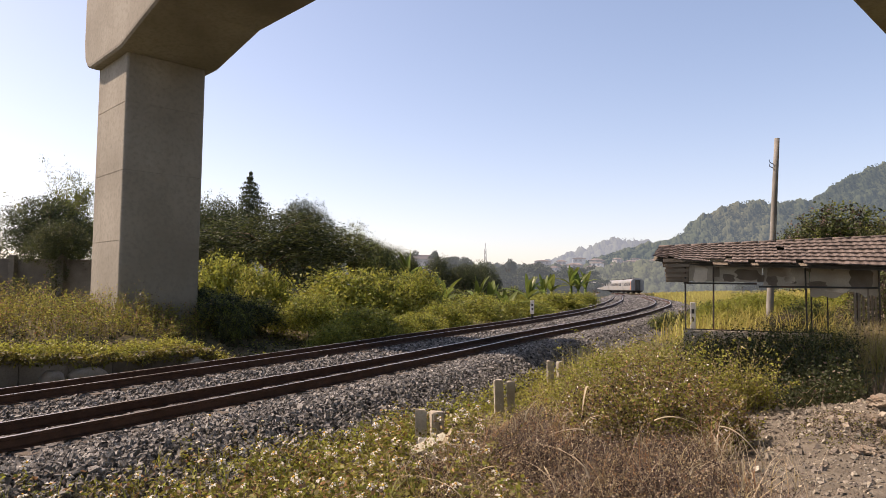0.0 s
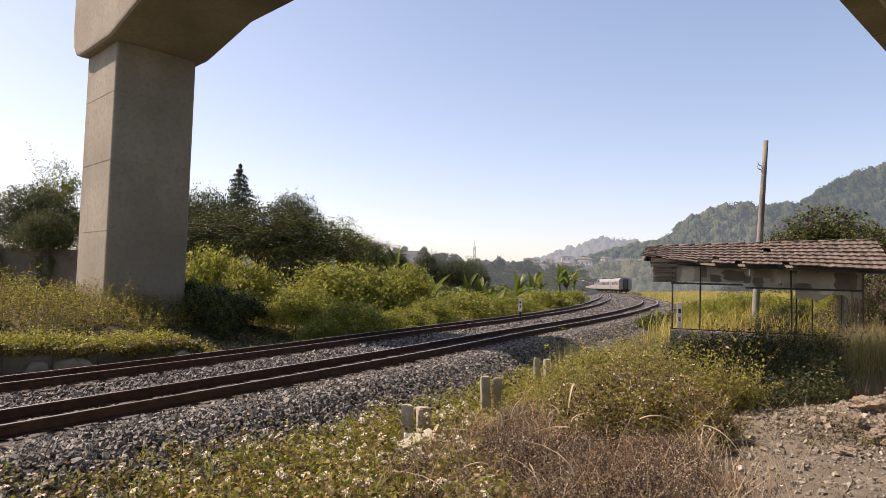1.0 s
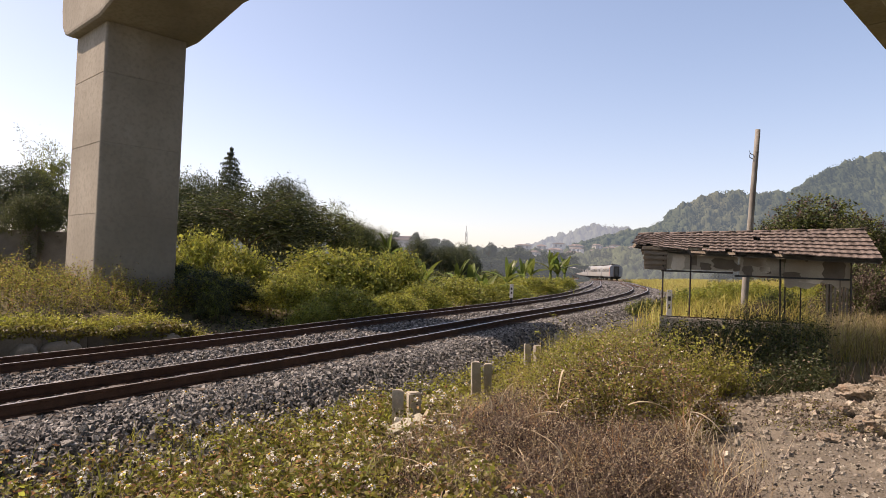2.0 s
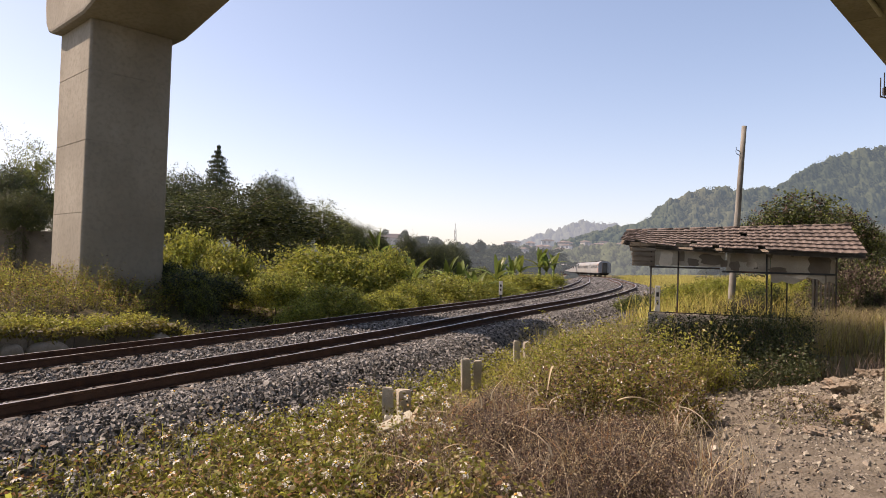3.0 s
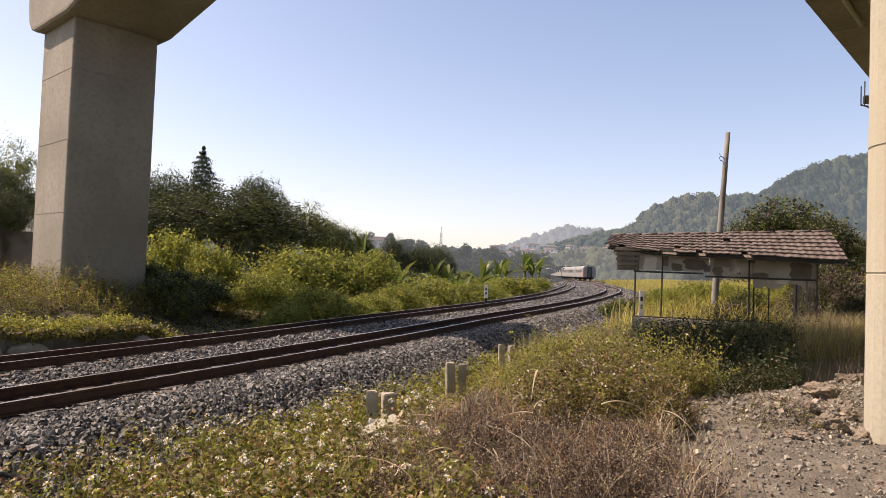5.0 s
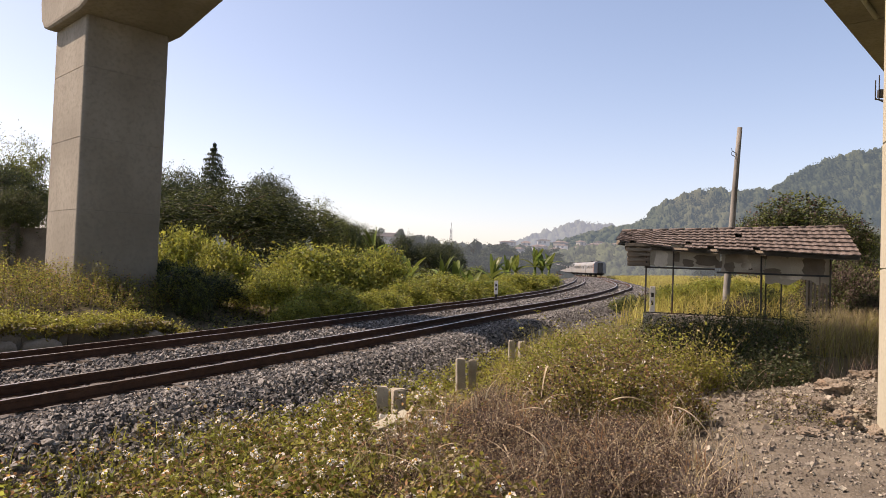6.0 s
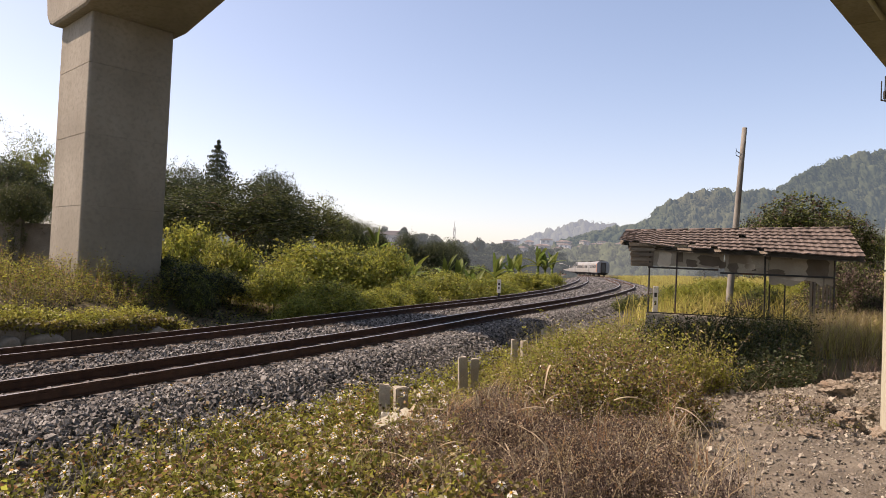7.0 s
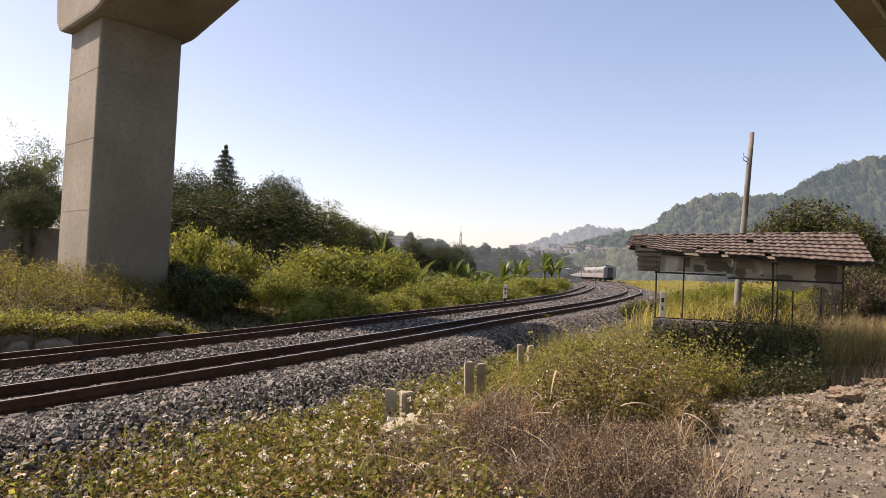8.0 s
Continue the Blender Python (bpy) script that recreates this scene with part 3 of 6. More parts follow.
for t in (0.885, 0.905, 0.925, 0.948, 0.968, 0.985):
    me = sh_box((t * FL, 0.04 + random.uniform(-.02, .02), 1.20), (0.045, 0.02, 1.10))
    part("slat", tidy(me, 0.004, 1), WOOD_GREY, shelter)


def ragged_panel(x0, x1, zt, zb, y, thick=0.018, rough=0.05, seed=1):
    rr = random.Random(seed)
    n = max(3, int((x1 - x0) / 0.12))
    bot = [(x0 + (x1 - x0) * i / n, zb + rr.uniform(-rough, rough)) for i in range(n + 1)]
    poly = [(x0, zt)] + bot + [(x1, zt)]
    g = Geo().prism(poly, thick, SH @ Matrix.Translation((0, y, 0)))
    return tidy(g.mesh("panel"))


panel_a = part("panel", ragged_panel(0.03, FL * 0.42, 2.42, 1.83, 0.03, rough=0.01, seed=2), PANEL_DARK, shelter, "stained plaster board under the eaves")
panel_b = part("panel", ragged_panel(FL * 0.425, FL * 0.66, 2.40, 1.73, 0.03, rough=0.01, seed=3), PANEL_DARK, shelter)
panel_c = part("panel", ragged_panel(FL * 0.665, FL - 0.02, 2.38, 1.55, 0.03, rough=0.10, seed=4), PANEL_DARK, shelter)


def peel(cx, cz, w, h, seed, y=0.018):
    """A flake of paint left on the board, with an uneven outline."""
    rr = random.Random(seed)
    n = 14
    poly = []
    for i in range(n):
        a = 2 * math.pi * i / n
        k = rr.uniform(0.72, 1.08)
        c, s_ = math.cos(a), math.sin(a)
        q = max(abs(c), abs(s_))
        poly.append((cx + w / 2 * k * c / q, cz + h / 2 * k * s_ / q))
    g = Geo().prism(poly, 0.008, SH @ Matrix.Translation((0, y, 0)))
    return tidy(g.mesh("paint_flake"))


for i, (cx, cz, w, h, bare) in enumerate(((0.085, 2.02, 0.34, 0.50, 0), (0.175, 2.12, 0.16, 0.34, 1), (0.345, 2.00, 0.62, 0.30, 1), (0.24, 1.93, 0.30, 0.20, 1), (0.41, 1.92, 0.20, 0.18, 1),
                                          (0.505, 2.10, 0.62, 0.30, 0), (0.47, 1.86, 0.26, 0.26, 1), (0.56, 1.90, 0.28, 0.16, 0), (0.585, 1.83, 0.10, 0.06, 1), (0.70, 1.80, 0.46, 0.14, 1),
                                          (0.655, 2.16, 0.16, 0.14, 1), (0.92, 1.96, 0.52, 0.48, 1), (0.86, 2.22, 0.50, 0.16, 1), (0.80, 1.66, 0.5, 0.12, 0))):
    part("bare_patch" if bare else "paint_flake", peel(cx * FL, cz, w, h, 40 + i), PANEL_BARE if bare else PLYWOOD, panel_a if cx < 0.42 else panel_b if cx < 0.66 else panel_c,
         "dark board bared by peeling" if bare else "pale peeling paint")
part("gable_backing", tidy(sh_box((-0.19, 0.03, 2.11), (0.56, 0.02, 0.60))), PANEL_BARE, shelter)
for k in range(5):
    me = sh_box((-0.20, -0.06 + 0.01 * k, 2.36 - 0.125 * k), (0.66 - 0.035 * k, 0.022, 0.085))
    part("gable_board", tidy(me, 0.005, 1), WOOD_GREY, shelter)
# roof: four corners, sagging between them
RL, RR_, EL, ER = Vector((5.22, 18.6, 2.745)), Vector((10.22, 16.6, 2.93)), Vector((4.76, 17.5, 2.43)), Vector((9.68, 15.05, 2.20))


def roof_at(a, c):
    p = (RL * (1 - a) + RR_ * a) * (1 - c) + (EL * (1 - a) + ER * a) * c
    p.z += -0.09 * math.sin(math.pi * a) * c - 0.03 * math.sin(2.5 * math.pi * a) * c
    return p


def tile_mesh(w, h):
    g = Geo()
    n = 6
    prof = [(-w / 2 + w * i / n, 0.009 * math.sin(2 * math.pi * i / n)) for i in range(n + 1)]
    V = []
    for y, dz in ((0.0, 0.0), (h * 1.14, 0.036)):
        V += [(x, -y, z + dz) for x, z in prof]
    V += [(x, -h * 1.14, z + 0.010) for x, z in prof]
    m = n + 1
    F = [(i, i + 1, m + i + 1, m + i) for i in range(n)] + [(m + i, m + i + 1, 2 * m + i + 1, 2 * m + i) for i in range(n)]
    return g.add(V, F).mesh("roof_tile")


NC, NR = 32, 7
TILES = [tile_mesh(5.55 / NC * 1.06, 1.0) for _ in range(1)]
for me in TILES:
    me.materials.append(ROOF_TILE)
rt = random.Random(8)
for r in range(NR):
    for c in range(NC):
        a, c0, c1 = (c + 0.5) / NC, r / NR, (r + 1) / NR
        if r == NR - 1 and c in (8, 9, 13, 19, 2) or (r, c) in ((2, 17), (5, 10)):
            continue
        p, q = roof_at(a, c0), roof_at(a, c1)
        x = (roof_at(a + 0.02, c0) - roof_at(a - 0.02, c0)).normalized()
        yv = (p - q)
        h = yv.length
        yv = yv.normalized()
        zv = x.cross(yv).normalized()
        xx = yv.cross(zv)
        m = Matrix((xx, yv, zv)).transposed().to_4x4()
        m.translation = p + zv * (0.04 + rt.uniform(-.004, .012))
        ob = new("roof_tile", TILES[0])
        ob.parent = shelter
        ob.matrix_world = m @ Matrix.Rotation(rt.uniform(-.04, .04), 4, "Z") @ Matrix.Diagonal((1, h, 1, 1))
g = Geo()
na, nc = 16, 5
top = [roof_at(i / na, j / nc) - Vector((0, 0, 0.02)) for j in range(nc + 1) for i in range(na + 1)]
bot = [p - Vector((0, 0, 0.05)) for p in top]
m1 = na + 1
F = []
for j in range(nc):
    for i in range(na):
        k = j * m1 + i
        F += [(k, k + 1, k + m1 + 1, k + m1), tuple(len(top) + v for v in (k + m1, k + m1 + 1, k + 1, k))]
g.add(top + bot, F)
part("roof_boarding", g.mesh("roof_boarding"), WOOD_GREY, shelter)
g = Geo()
bl = RL + Vector((0.42, 1.05, -0.42))
brr = RR_ + Vector((0.55, 1.45, -0.62))
g.add([RL, RR_, brr, bl, *(p - Vector((0, 0, 0.06)) for p in (RL, RR_, brr, bl))], [(0, 1, 2, 3), (7, 6, 5, 4), (0, 4, 5, 1), (1, 5, 6, 2), (2, 6, 7, 3), (3, 7, 4, 0)])
part("back_roof_slope", g.mesh("back_roof_slope"), ROOF_TILE, shelter)
for i in range(13):
    a0, a1 = i / 13, (i + 0.97) / 13
    g = Geo().tube([roof_at(a0, 0) + Vector((0, 0, 0.05)), roof_at(a1, 0) + Vector((0, 0, 0.055))], 0.036, 8)
    part("ridge_tile", g.mesh("ridge_tile", True), ROOF_TILE, shelter)
for a in (0.06, 0.27, 0.5, 0.73, 0.95):
    p, q = roof_at(a, 0.02) - Vector((0, 0, 0.10)), roof_at(a, 0.97) - Vector((0, 0, 0.10))
    g = Geo().tube([p, q], 0.035, 6)
    part("rafter", g.mesh("rafter"), WOOD_GREY, shelter)

# leaning concrete pole behind the shelter ------------------------------------------
pole_base = Vector((9.62, 22.0, gz(9.62, 22.0) - 0.3))
pole_top = Vector((10.0, 22.0, 6.6))
pole = thing("utility_pole", label="leaning grey concrete utility pole without wires", category="pole")
g = Geo().tube([pole_base.lerp(pole_top, k / 6) for k in range(7)], [0.118 - 0.040 * k / 6 for k in range(7)], 14)
part("shaft", tidy(g.mesh("shaft", True)), POLE_GREY, pole)
for k, h in enumerate((5.75, 5.62)):
    p = pole_base.lerp(pole_top, (h - pole_base.z) / (pole_top.z - pole_base.z))
    g = Geo().tube([p + Vector((-0.08, 0, 0)), p + Vector((-0.2, -0.02, 0.05)), p + Vector((-0.22, -0.02, 0.14))], 0.014, 6)
    part("step_bolt", tidy(g.mesh("step_bolt")), STEEL_DARK, pole)

# concrete fence stubs ----------------------------------------------------------------
def stub_mesh(w, d, h, seed):
    rr = random.Random(seed)
    bm = bmesh.new()
    bmesh.ops.create_cube(bm, size=1)
    for v in bm.verts:
        v.co = Vector((v.co.x * w, v.co.y * d, (v.co.z + 0.5) * h))
        if v.co.z > h * 0.5:
            v.co += Vector((rr.uniform(-.012, .012), rr.uniform(-.012, .012), rr.uniform(-.02, .015)))
    bmesh.ops.bevel(bm, geom=bm.edges[:], offset=0.012, segments=2, affect="EDGES")
    me = bpy.data.meshes.new("fence_post")
    bm.to_mesh(me)
    bm.free()
    me.materials.append(CONCRETE_OLD)
    return me


STUBS = ((-0.54, 8.05, 0.13, 0.52, 6, 1), (-0.35, 8.16, 0.15, 0.49, 14, 2), (0.48, 10.15, 0.14, 0.58, 10, 3), (0.66, 10.3, 0.11, 0.55, -8, 4), (1.62, 13.3, 0.13, 0.50, 5, 5), (1.84, 13.45, 0.13, 0.48, 25, 6),
         (2.82, 17.0, 0.13, 0.46, 12, 7), (3.08, 17.2, 0.11, 0.44, 0, 8))
for i, (x, y, w, h, rz, sd) in enumerate(STUBS):
    me = stub_mesh(w, 0.12, h, sd)
    thing("fence_post", me, None, "short broken grey concrete fence post in the weeds", "fence post", "fence posts along the track",
          at=pose(x, y, gz(x, y) - 0.06, random.uniform(-3, 3), random.uniform(-3, 3), rz))
# thrown-away slab beside the first stub
g = Geo().box((0, 0, 0), (0.42, 0.16, 0.05))
thing("broken_slab", tidy(g.mesh("broken_slab"), 0.012), PIER_PALE, "pale broken concrete slab leaning in dead grass", "slab", at=pose(-0.40, 7.45, gz(-0.4, 7.45) + 0.22, 12, -18, 30))

def plastic_sheet(x, y, rz):
    """A crumpled sheet of thin white plastic, with two skins."""
    n = 16
    pts = []
    for j in range(n + 1):
        for i in range(n + 1):
            u, v = i / n - 0.5, j / n - 0.5
            q = Vector((u * 5, v * 5, 0))
            fold = noise.noise(q * 0.9) * 0.10 + noise.noise(q * 2.3 + Vector((4, 0, 0))) * 0.05
            pts.append((u * 0.30 + noise.noise(q * 1.4) * 0.04, v * 0.20, 0.10 + 0.7 * fold + 0.18 * v))
    m = n + 1
    F = [(j * m + i, j * m + i + 1, (j + 1) * m + i + 1, (j + 1) * m + i) for j in range(n) for i in range(n)]
    low = [(a, b, c - 0.006) for a, b, c in pts]
    g = Geo().add(pts + low, F + [tuple(len(pts) + k for k in q[::-1]) for q in F])
    thing("plastic_sheet", g.mesh("plastic_sheet", True), WHITE_PAINT, "crumpled white plastic sheet caught on a fence post", "plastic sheet", at=pose(x, y, gz(x, y), 0, 0, rz))


plastic_sheet(-0.42, 7.75, 15)


def cane_leaf(x, y, z, length, width, rz, rise, sag):
    """A broad dried leaf blade, folded along its rib."""
    V, n = [], 9
    for i in range(n + 1):
        t = i / n
        w = width * (1 - 0.8 * t) * (0.55 + 0.45 * min(1, t * 6))
        h = rise * t - sag * t * t
        V += [(length * t, -w, h + w * 0.4), (length * t, 0, h), (length * t, w, h + w * 0.4)]
        V += [(length * t, w, h + w * 0.4 - 0.003), (length * t, 0, h - 0.004), (length * t, -w, h + w * 0.4 - 0.003)]
    F = [(6 * i + k, 6 * i + (k + 1) % 6, 6 * i + 6 + (k + 1) % 6, 6 * i + 6 + k) for i in range(n) for k in range(6)]
    thing("dried_leaf", tidy(Geo().add(V, F).mesh("dried_leaf")), DRY_PALE, "broad bleached dried leaf lying on dead brush", "dried leaf", "bleached leaves on the brush",
          at=pose(x, y, gz(x, y) + z, 0, 0, rz))


for args in ((-0.30, 7.15, 0.28, 0.50, 0.022, 5, 0.02, 0.05), (-0.05, 7.05, 0.36, 0.50, 0.020, -8, 0.03, 0.10), (-0.28, 7.25, 0.18, 0.28, 0.035, 60, 0.26, 0.02), (1.65, 6.05, 0.46, 0.42, 0.017, 10, 0.16, 0.22),
             (2.1, 5.75, 0.40, 0.40, 0.015, -35, 0.05, 0.40), (0.72, 5.35, 0.12, 0.26, 0.017, 110, 0.24, 0.06), (1.05, 6.15, 0.42, 0.36, 0.016, 160, 0.02, 0.12), (1.95, 7.05, 0.70, 0.22, 0.015, -20, 0.06, 0.10),
             (0.3, 5.75, 0.30, 0.24, 0.014, 200, 0.10, 0.12), (1.25, 7.1, 0.66, 0.34, 0.014, 250, 0.06, 0.32)):
    cane_leaf(*args)

# trackside signs ----------------------------------------------------------------------
def marker(x, y, h, wide):
    z = gz(x, y)
    ob = thing("track_marker", label="white trackside marker board on a black post", category="marker", group="trackside markers", at=pose(x, y, z, 0, 0, -12))
    part("post", tidy(Geo().box((0, 0.02, h * 0.25), (0.10, 0.06, h * 0.62)).mesh("post"), 0.008), BLACK_PAINT, ob)
    board = part("board", tidy(Geo().box((0, -0.03, h * 0.70), (wide, 0.035, h * 0.60)).mesh("board"), 0.008), WHITE_PAINT, ob)
    part("writing_bar", Geo().box((0, -0.051, h * 0.80), (wide * 0.5, 0.006, h * 0.10)).mesh("writing_bar"), BLACK_PAINT, board)
    part("writing_bar", Geo().box((0, -0.051, h * 0.62), (wide * 0.4, 0.006, h * 0.10)).mesh("writing_bar"), BLACK_PAINT, board)


marker(2.95, 31.2, 1.05, 0.17)
marker(6.58, 20.0, 1.30, 0.15)
rust = material("rust_red", (0.30, 0.13, 0.05), (0.40, 0.19, 0.08), 4, 0.9, 0.3, 40)
x, y = on_line(14.5, -7.6)
ob = thing("rusty_stake", label="rusty orange stake beside the far track", category="stake", at=pose(float(x), float(y), gz(float(x), float(y)) - 0.05, 2, -3, 20))
part("shaft", tidy(Geo().box((0, 0, 0.38), (0.22, 0.10, 0.85)).mesh("shaft"), 0.02), rust, ob)

# the departing train --------------------------------------------------------------------
def coach(l0, last):
    x0, y0 = (float(v) for v in on_line(l0, 0))
    x1, y1 = (float(v) for v in on_line(l0 + 20.4, 0))
    d = Vector((x1 - x0, y1 - y0, rail_plane(x1, y1) - rail_plane(x0, y0)))
    a = math.atan2(d.y, d.x)
    m = Matrix.Translation((x0, y0, rail_plane(x0, y0))) @ Matrix.Rotation(a, 4, "Z") @ Matrix.Rotation(-math.asin(d.z / d.length), 4, "Y")
    ob = thing("railway_coach", label="grey railway coach with dark windows" + (", last of the train" if last else " and grey doors"), category="train", group="coaches of the departing train", at=m)
    sec = [(-1.45, 0.85), (-1.49, 1.3), (-1.49, 2.9), (-1.38, 3.2), (-1.1, 3.5), (-0.6, 3.68), (0, 3.74), (0.6, 3.68), (1.1, 3.5), (1.38, 3.2), (1.49, 2.9), (1.49, 1.3), (1.45, 0.85)]
    g = Geo().prism(sec, 20.0, Matrix.Rotation(-math.pi / 2, 4, "Z"))
    part("body", tidy(g.mesh("body"), 0.05, 2), TRAIN_BODY, ob)
    for side in (-1, 1):
        for k in range(9):
            part("window", tidy(Geo().box((3.0 + 1.75 * k, side * 1.485, 2.35), (1.25, 0.03, 0.75)).mesh("window"), 0.02), TRAIN_BAND, ob)
        for k in (0.9, 19.1):
            door = part("door", tidy(Geo().box((k, side * 1.49, 2.0), (0.75, 0.03, 1.95)).mesh("door"), 0.02), TRAIN_ORANGE if last and k < 2 else TRAIN_BODY, ob)
            part("door_window", tidy(Geo().box((k, side * 1.508, 2.4), (0.34, 0.012, 0.8)).mesh("door_window"), 0.005), TRAIN_BAND, door)
    part("gangway", tidy(Geo().box((-0.2, 0, 2.05), (0.5, 1.15, 2.5)).mesh("gangway"), 0.08), TRAIN_DARK, ob)
    part("gangway_door", tidy(Geo().box((-0.47, 0, 2.0), (0.05, 0.75, 2.0)).mesh("gangway_door"), 0.01), TRAIN_BAND, ob)
    part("underframe", tidy(Geo().box((10, 0, 0.72), (19.2, 2.3, 0.3)).mesh("underframe"), 0.03), TRAIN_DARK, ob)
    for bx in (3.0, 17.0):
        bogie = part("bogie", tidy(Geo().box((bx, 0, 0.55), (3.1, 2.0, 0.35)).mesh("bogie"), 0.04), TRAIN_DARK, ob)
        for ax in (-1.1, 1.1):
            for sy in (-0.55, 0.55):
                part("wheel", tidy(Geo().tube([(bx + ax, sy - 0.06, 0.43), (bx + ax, sy + 0.06, 0.43)], 0.43, 16).mesh("wheel")), TRAIN_DARK, bogie)
    for k in (4.5, 15.5):
        part("roof_vent", tidy(Geo().box((k, 0, 3.78), (2.6, 1.3, 0.22)).mesh("roof_vent"), 0.06), TRAIN_DARK, ob)


TAIL = float(np.interp(158.0, LINE[:, 1][LINE[:, 1] < 330], ALONG[LINE[:, 1] < 330])) - LZERO
for k in range(6):
    coach(TAIL + 20.9 * k, k == 0)


# plants -----------------------------------------------------------------------------
gen = np.random.default_rng(21)


def unit(v):
    return v / np.maximum(np.linalg.norm(v, axis=-1, keepdims=True), 1e-9)


def leaves(pos, length, width, gen, droop=0.0, flat=0.4):
    """Small folded leaves: four corners each, in any direction, kept flatter where flat is near 1."""
    n = len(pos)
    d = gen.normal(size=(n, 3))
    d[:, 2] = d[:, 2] * (1 - flat) - droop
    d = unit(d)
    side = unit(np.cross(d, unit(gen.normal(size=(n, 3)) * (1 - flat) + np.array([0, 0, 1.0]) * flat)))
    up = np.cross(side, d)
    L = (length * gen.uniform(0.6, 1.25, n))[:, None]
    W = (width * gen.uniform(0.6, 1.25, n))[:, None]
    a = pos
    b = pos + d * L * 0.5 + side * W * 0.5 + up * W * 0.18
    c = pos + d * L
    e = pos + d * L * 0.5 - side * W * 0.5 + up * W * 0.18
    V = np.stack([a, b, c, e], 1).reshape(-1, 3)
    F = np.arange(n * 4).reshape(n, 4)
    return V, F


def blades(base, height, width, lean, gen, curl=0.5, levels=4):
    """Grass blades and thin stems: a strip of quads that narrows and bends over."""
    n = len(base)
    az = gen.uniform(0, 2 * np.pi, n)
    out = np.stack([np.cos(az), np.sin(az), np.zeros(n)], 1)
    side = np.stack([-np.sin(az), np.cos(az), np.zeros(n)], 1)
    tw = gen.uniform(-1.2, 1.2, n)[:, None]
    side = side * np.cos(tw) + out * np.sin(tw)
    H = (height * gen.uniform(0.5, 1.2, n))[:, None]
    Ln = (lean * gen.uniform(0.1, 1.3, n))[:, None] * H
    W = (width * gen.uniform(0.6, 1.3, n))[:, None]
    rows = []
    for k in range(levels):
        t = k / (levels - 1)
        c = base + np.array([0, 0, 1.0]) * H * (t - curl * 0.35 * t**3) + out * Ln * t**1.8
        w = W * (1 - 0.85 * t)
        rows += [c - side * w / 2, c + side * w / 2]
    V = np.stack(rows, 1).reshape(-1, 3)
    m = 2 * levels
    f = np.array([(2 * k, 2 * k + 1, 2 * k + 3, 2 * k + 2) for k in range(levels - 1)])
    F = (f[None] + (np.arange(n) * m)[:, None, None]).reshape(-1, 4)
    return V, F


def joined(name, sets):
    """One mesh from several (verts, faces, material) sets."""
    V, F, M, o = [], [], [], 0
    mats = []
    for v, f, mat in sets:
        V.append(v)
        F.append(f + o)
        o += len(v)
        if mat not in mats:
            mats.append(mat)
        M.append(np.full(len(f), mats.index(mat), np.int32))
    me = arrays_mesh(name, np.concatenate(V), np.concatenate(F))
    for m in mats:
        me.materials.append(m)
    me.polygons.foreach_set("material_index", np.concatenate(M))
    return me


def crown_points(n, clumps, gen, shell=0.75):
    """Points in the outer part of clumps (centre, radii)."""
    c = gen.integers(0, len(clumps), n)
    C = np.array([k[0] for k in clumps])[c]
    R = np.array([k[1] for k in clumps])[c]
    d = unit(gen.normal(size=(n, 3)))
    r = shell + (1 - shell) * gen.random(n) ** 0.7
    r = np.where(gen.random(n) < 0.16, r * gen.uniform(0.3, 1.0, n), r) * gen.uniform(0.88, 1.16, n)
    return C + d * R * r[:, None]


def clumps_in(gen, n, rx, rz, zc, size):
    out = []
    for _ in range(n):
        d = unit(gen.normal(size=3))
        d[2] = abs(d[2]) * 1.0 - 0.25
        k = gen.uniform(0.35, 0.95)
        s = size * gen.uniform(0.4, 1.6)
        out.append((np.array([d[0] * rx * k, d[1] * rx * k, zc + d[2] * rz * k]), np.array([s, s, s * 0.75])))
    return out


def limb_mesh(height, spread, gen, n=7, r0=0.12, z0=0.35):
    g = Geo()
    rr = random.Random(int(gen.integers(1 << 30)))
    top = Vector((rr.uniform(-.1, .1) * spread, rr.uniform(-.1, .1) * spread, height * 0.8))
    trunk = [Vector((0, 0, -0.3)), Vector((rr.uniform(-.06, .06) * spread, rr.uniform(-.06, .06) * spread, height * 0.35)), top]
    g.tube(trunk, [r0, r0 * 0.75, r0 * 0.25], 8)
    for _ in range(n):
        t = rr.uniform(z0, 0.95)
        p = trunk[1].lerp(top, max(0, (t - 0.35) / 0.6)) if t > 0.35 else trunk[0].lerp(trunk[1], t / 0.35)
        a = rr.uniform(0, 6.28)
        e = p + Vector((math.cos(a) * spread * rr.uniform(.5, .9), math.sin(a) * spread * rr.uniform(.5, .9), height * rr.uniform(0.08, 0.3)))
        mid = p.lerp(e, 0.5) + Vector((0, 0, 0.06 * height))
        g.tube([p, mid, e], [r0 * 0.4, r0 * 0.25, r0 * 0.08], 5)
    return g.mesh("limbs", True)


def spray_points(n, per, rx, rz, zc, length, gen, inner=0.55):
    """Leaf places along short arching twigs that stick out of a crown."""
    d = unit(gen.normal(size=(n, 3)))
    d[:, 2] = np.abs(d[:, 2]) * 1.1 - 0.3
    start = d * np.array([rx, rx, rz]) * gen.uniform(inner, 0.95, n)[:, None] + np.array([0, 0, zc])
    out = unit(d * np.array([1, 1, 0.5]) + gen.normal(size=(n, 3)) * 0.35 + np.array([0, 0, 0.6]))
    L = length * gen.uniform(0.4, 1.3, n)
    t = np.linspace(0.1, 1, per)[None, :, None]
    p = start[:, None] + out[:, None] * L[:, None, None] * t - np.array([0, 0, 0.45]) * (L[:, None, None] * t**2.2)
    return (p + gen.normal(size=p.shape) * length * 0.06).reshape(-1, 3)


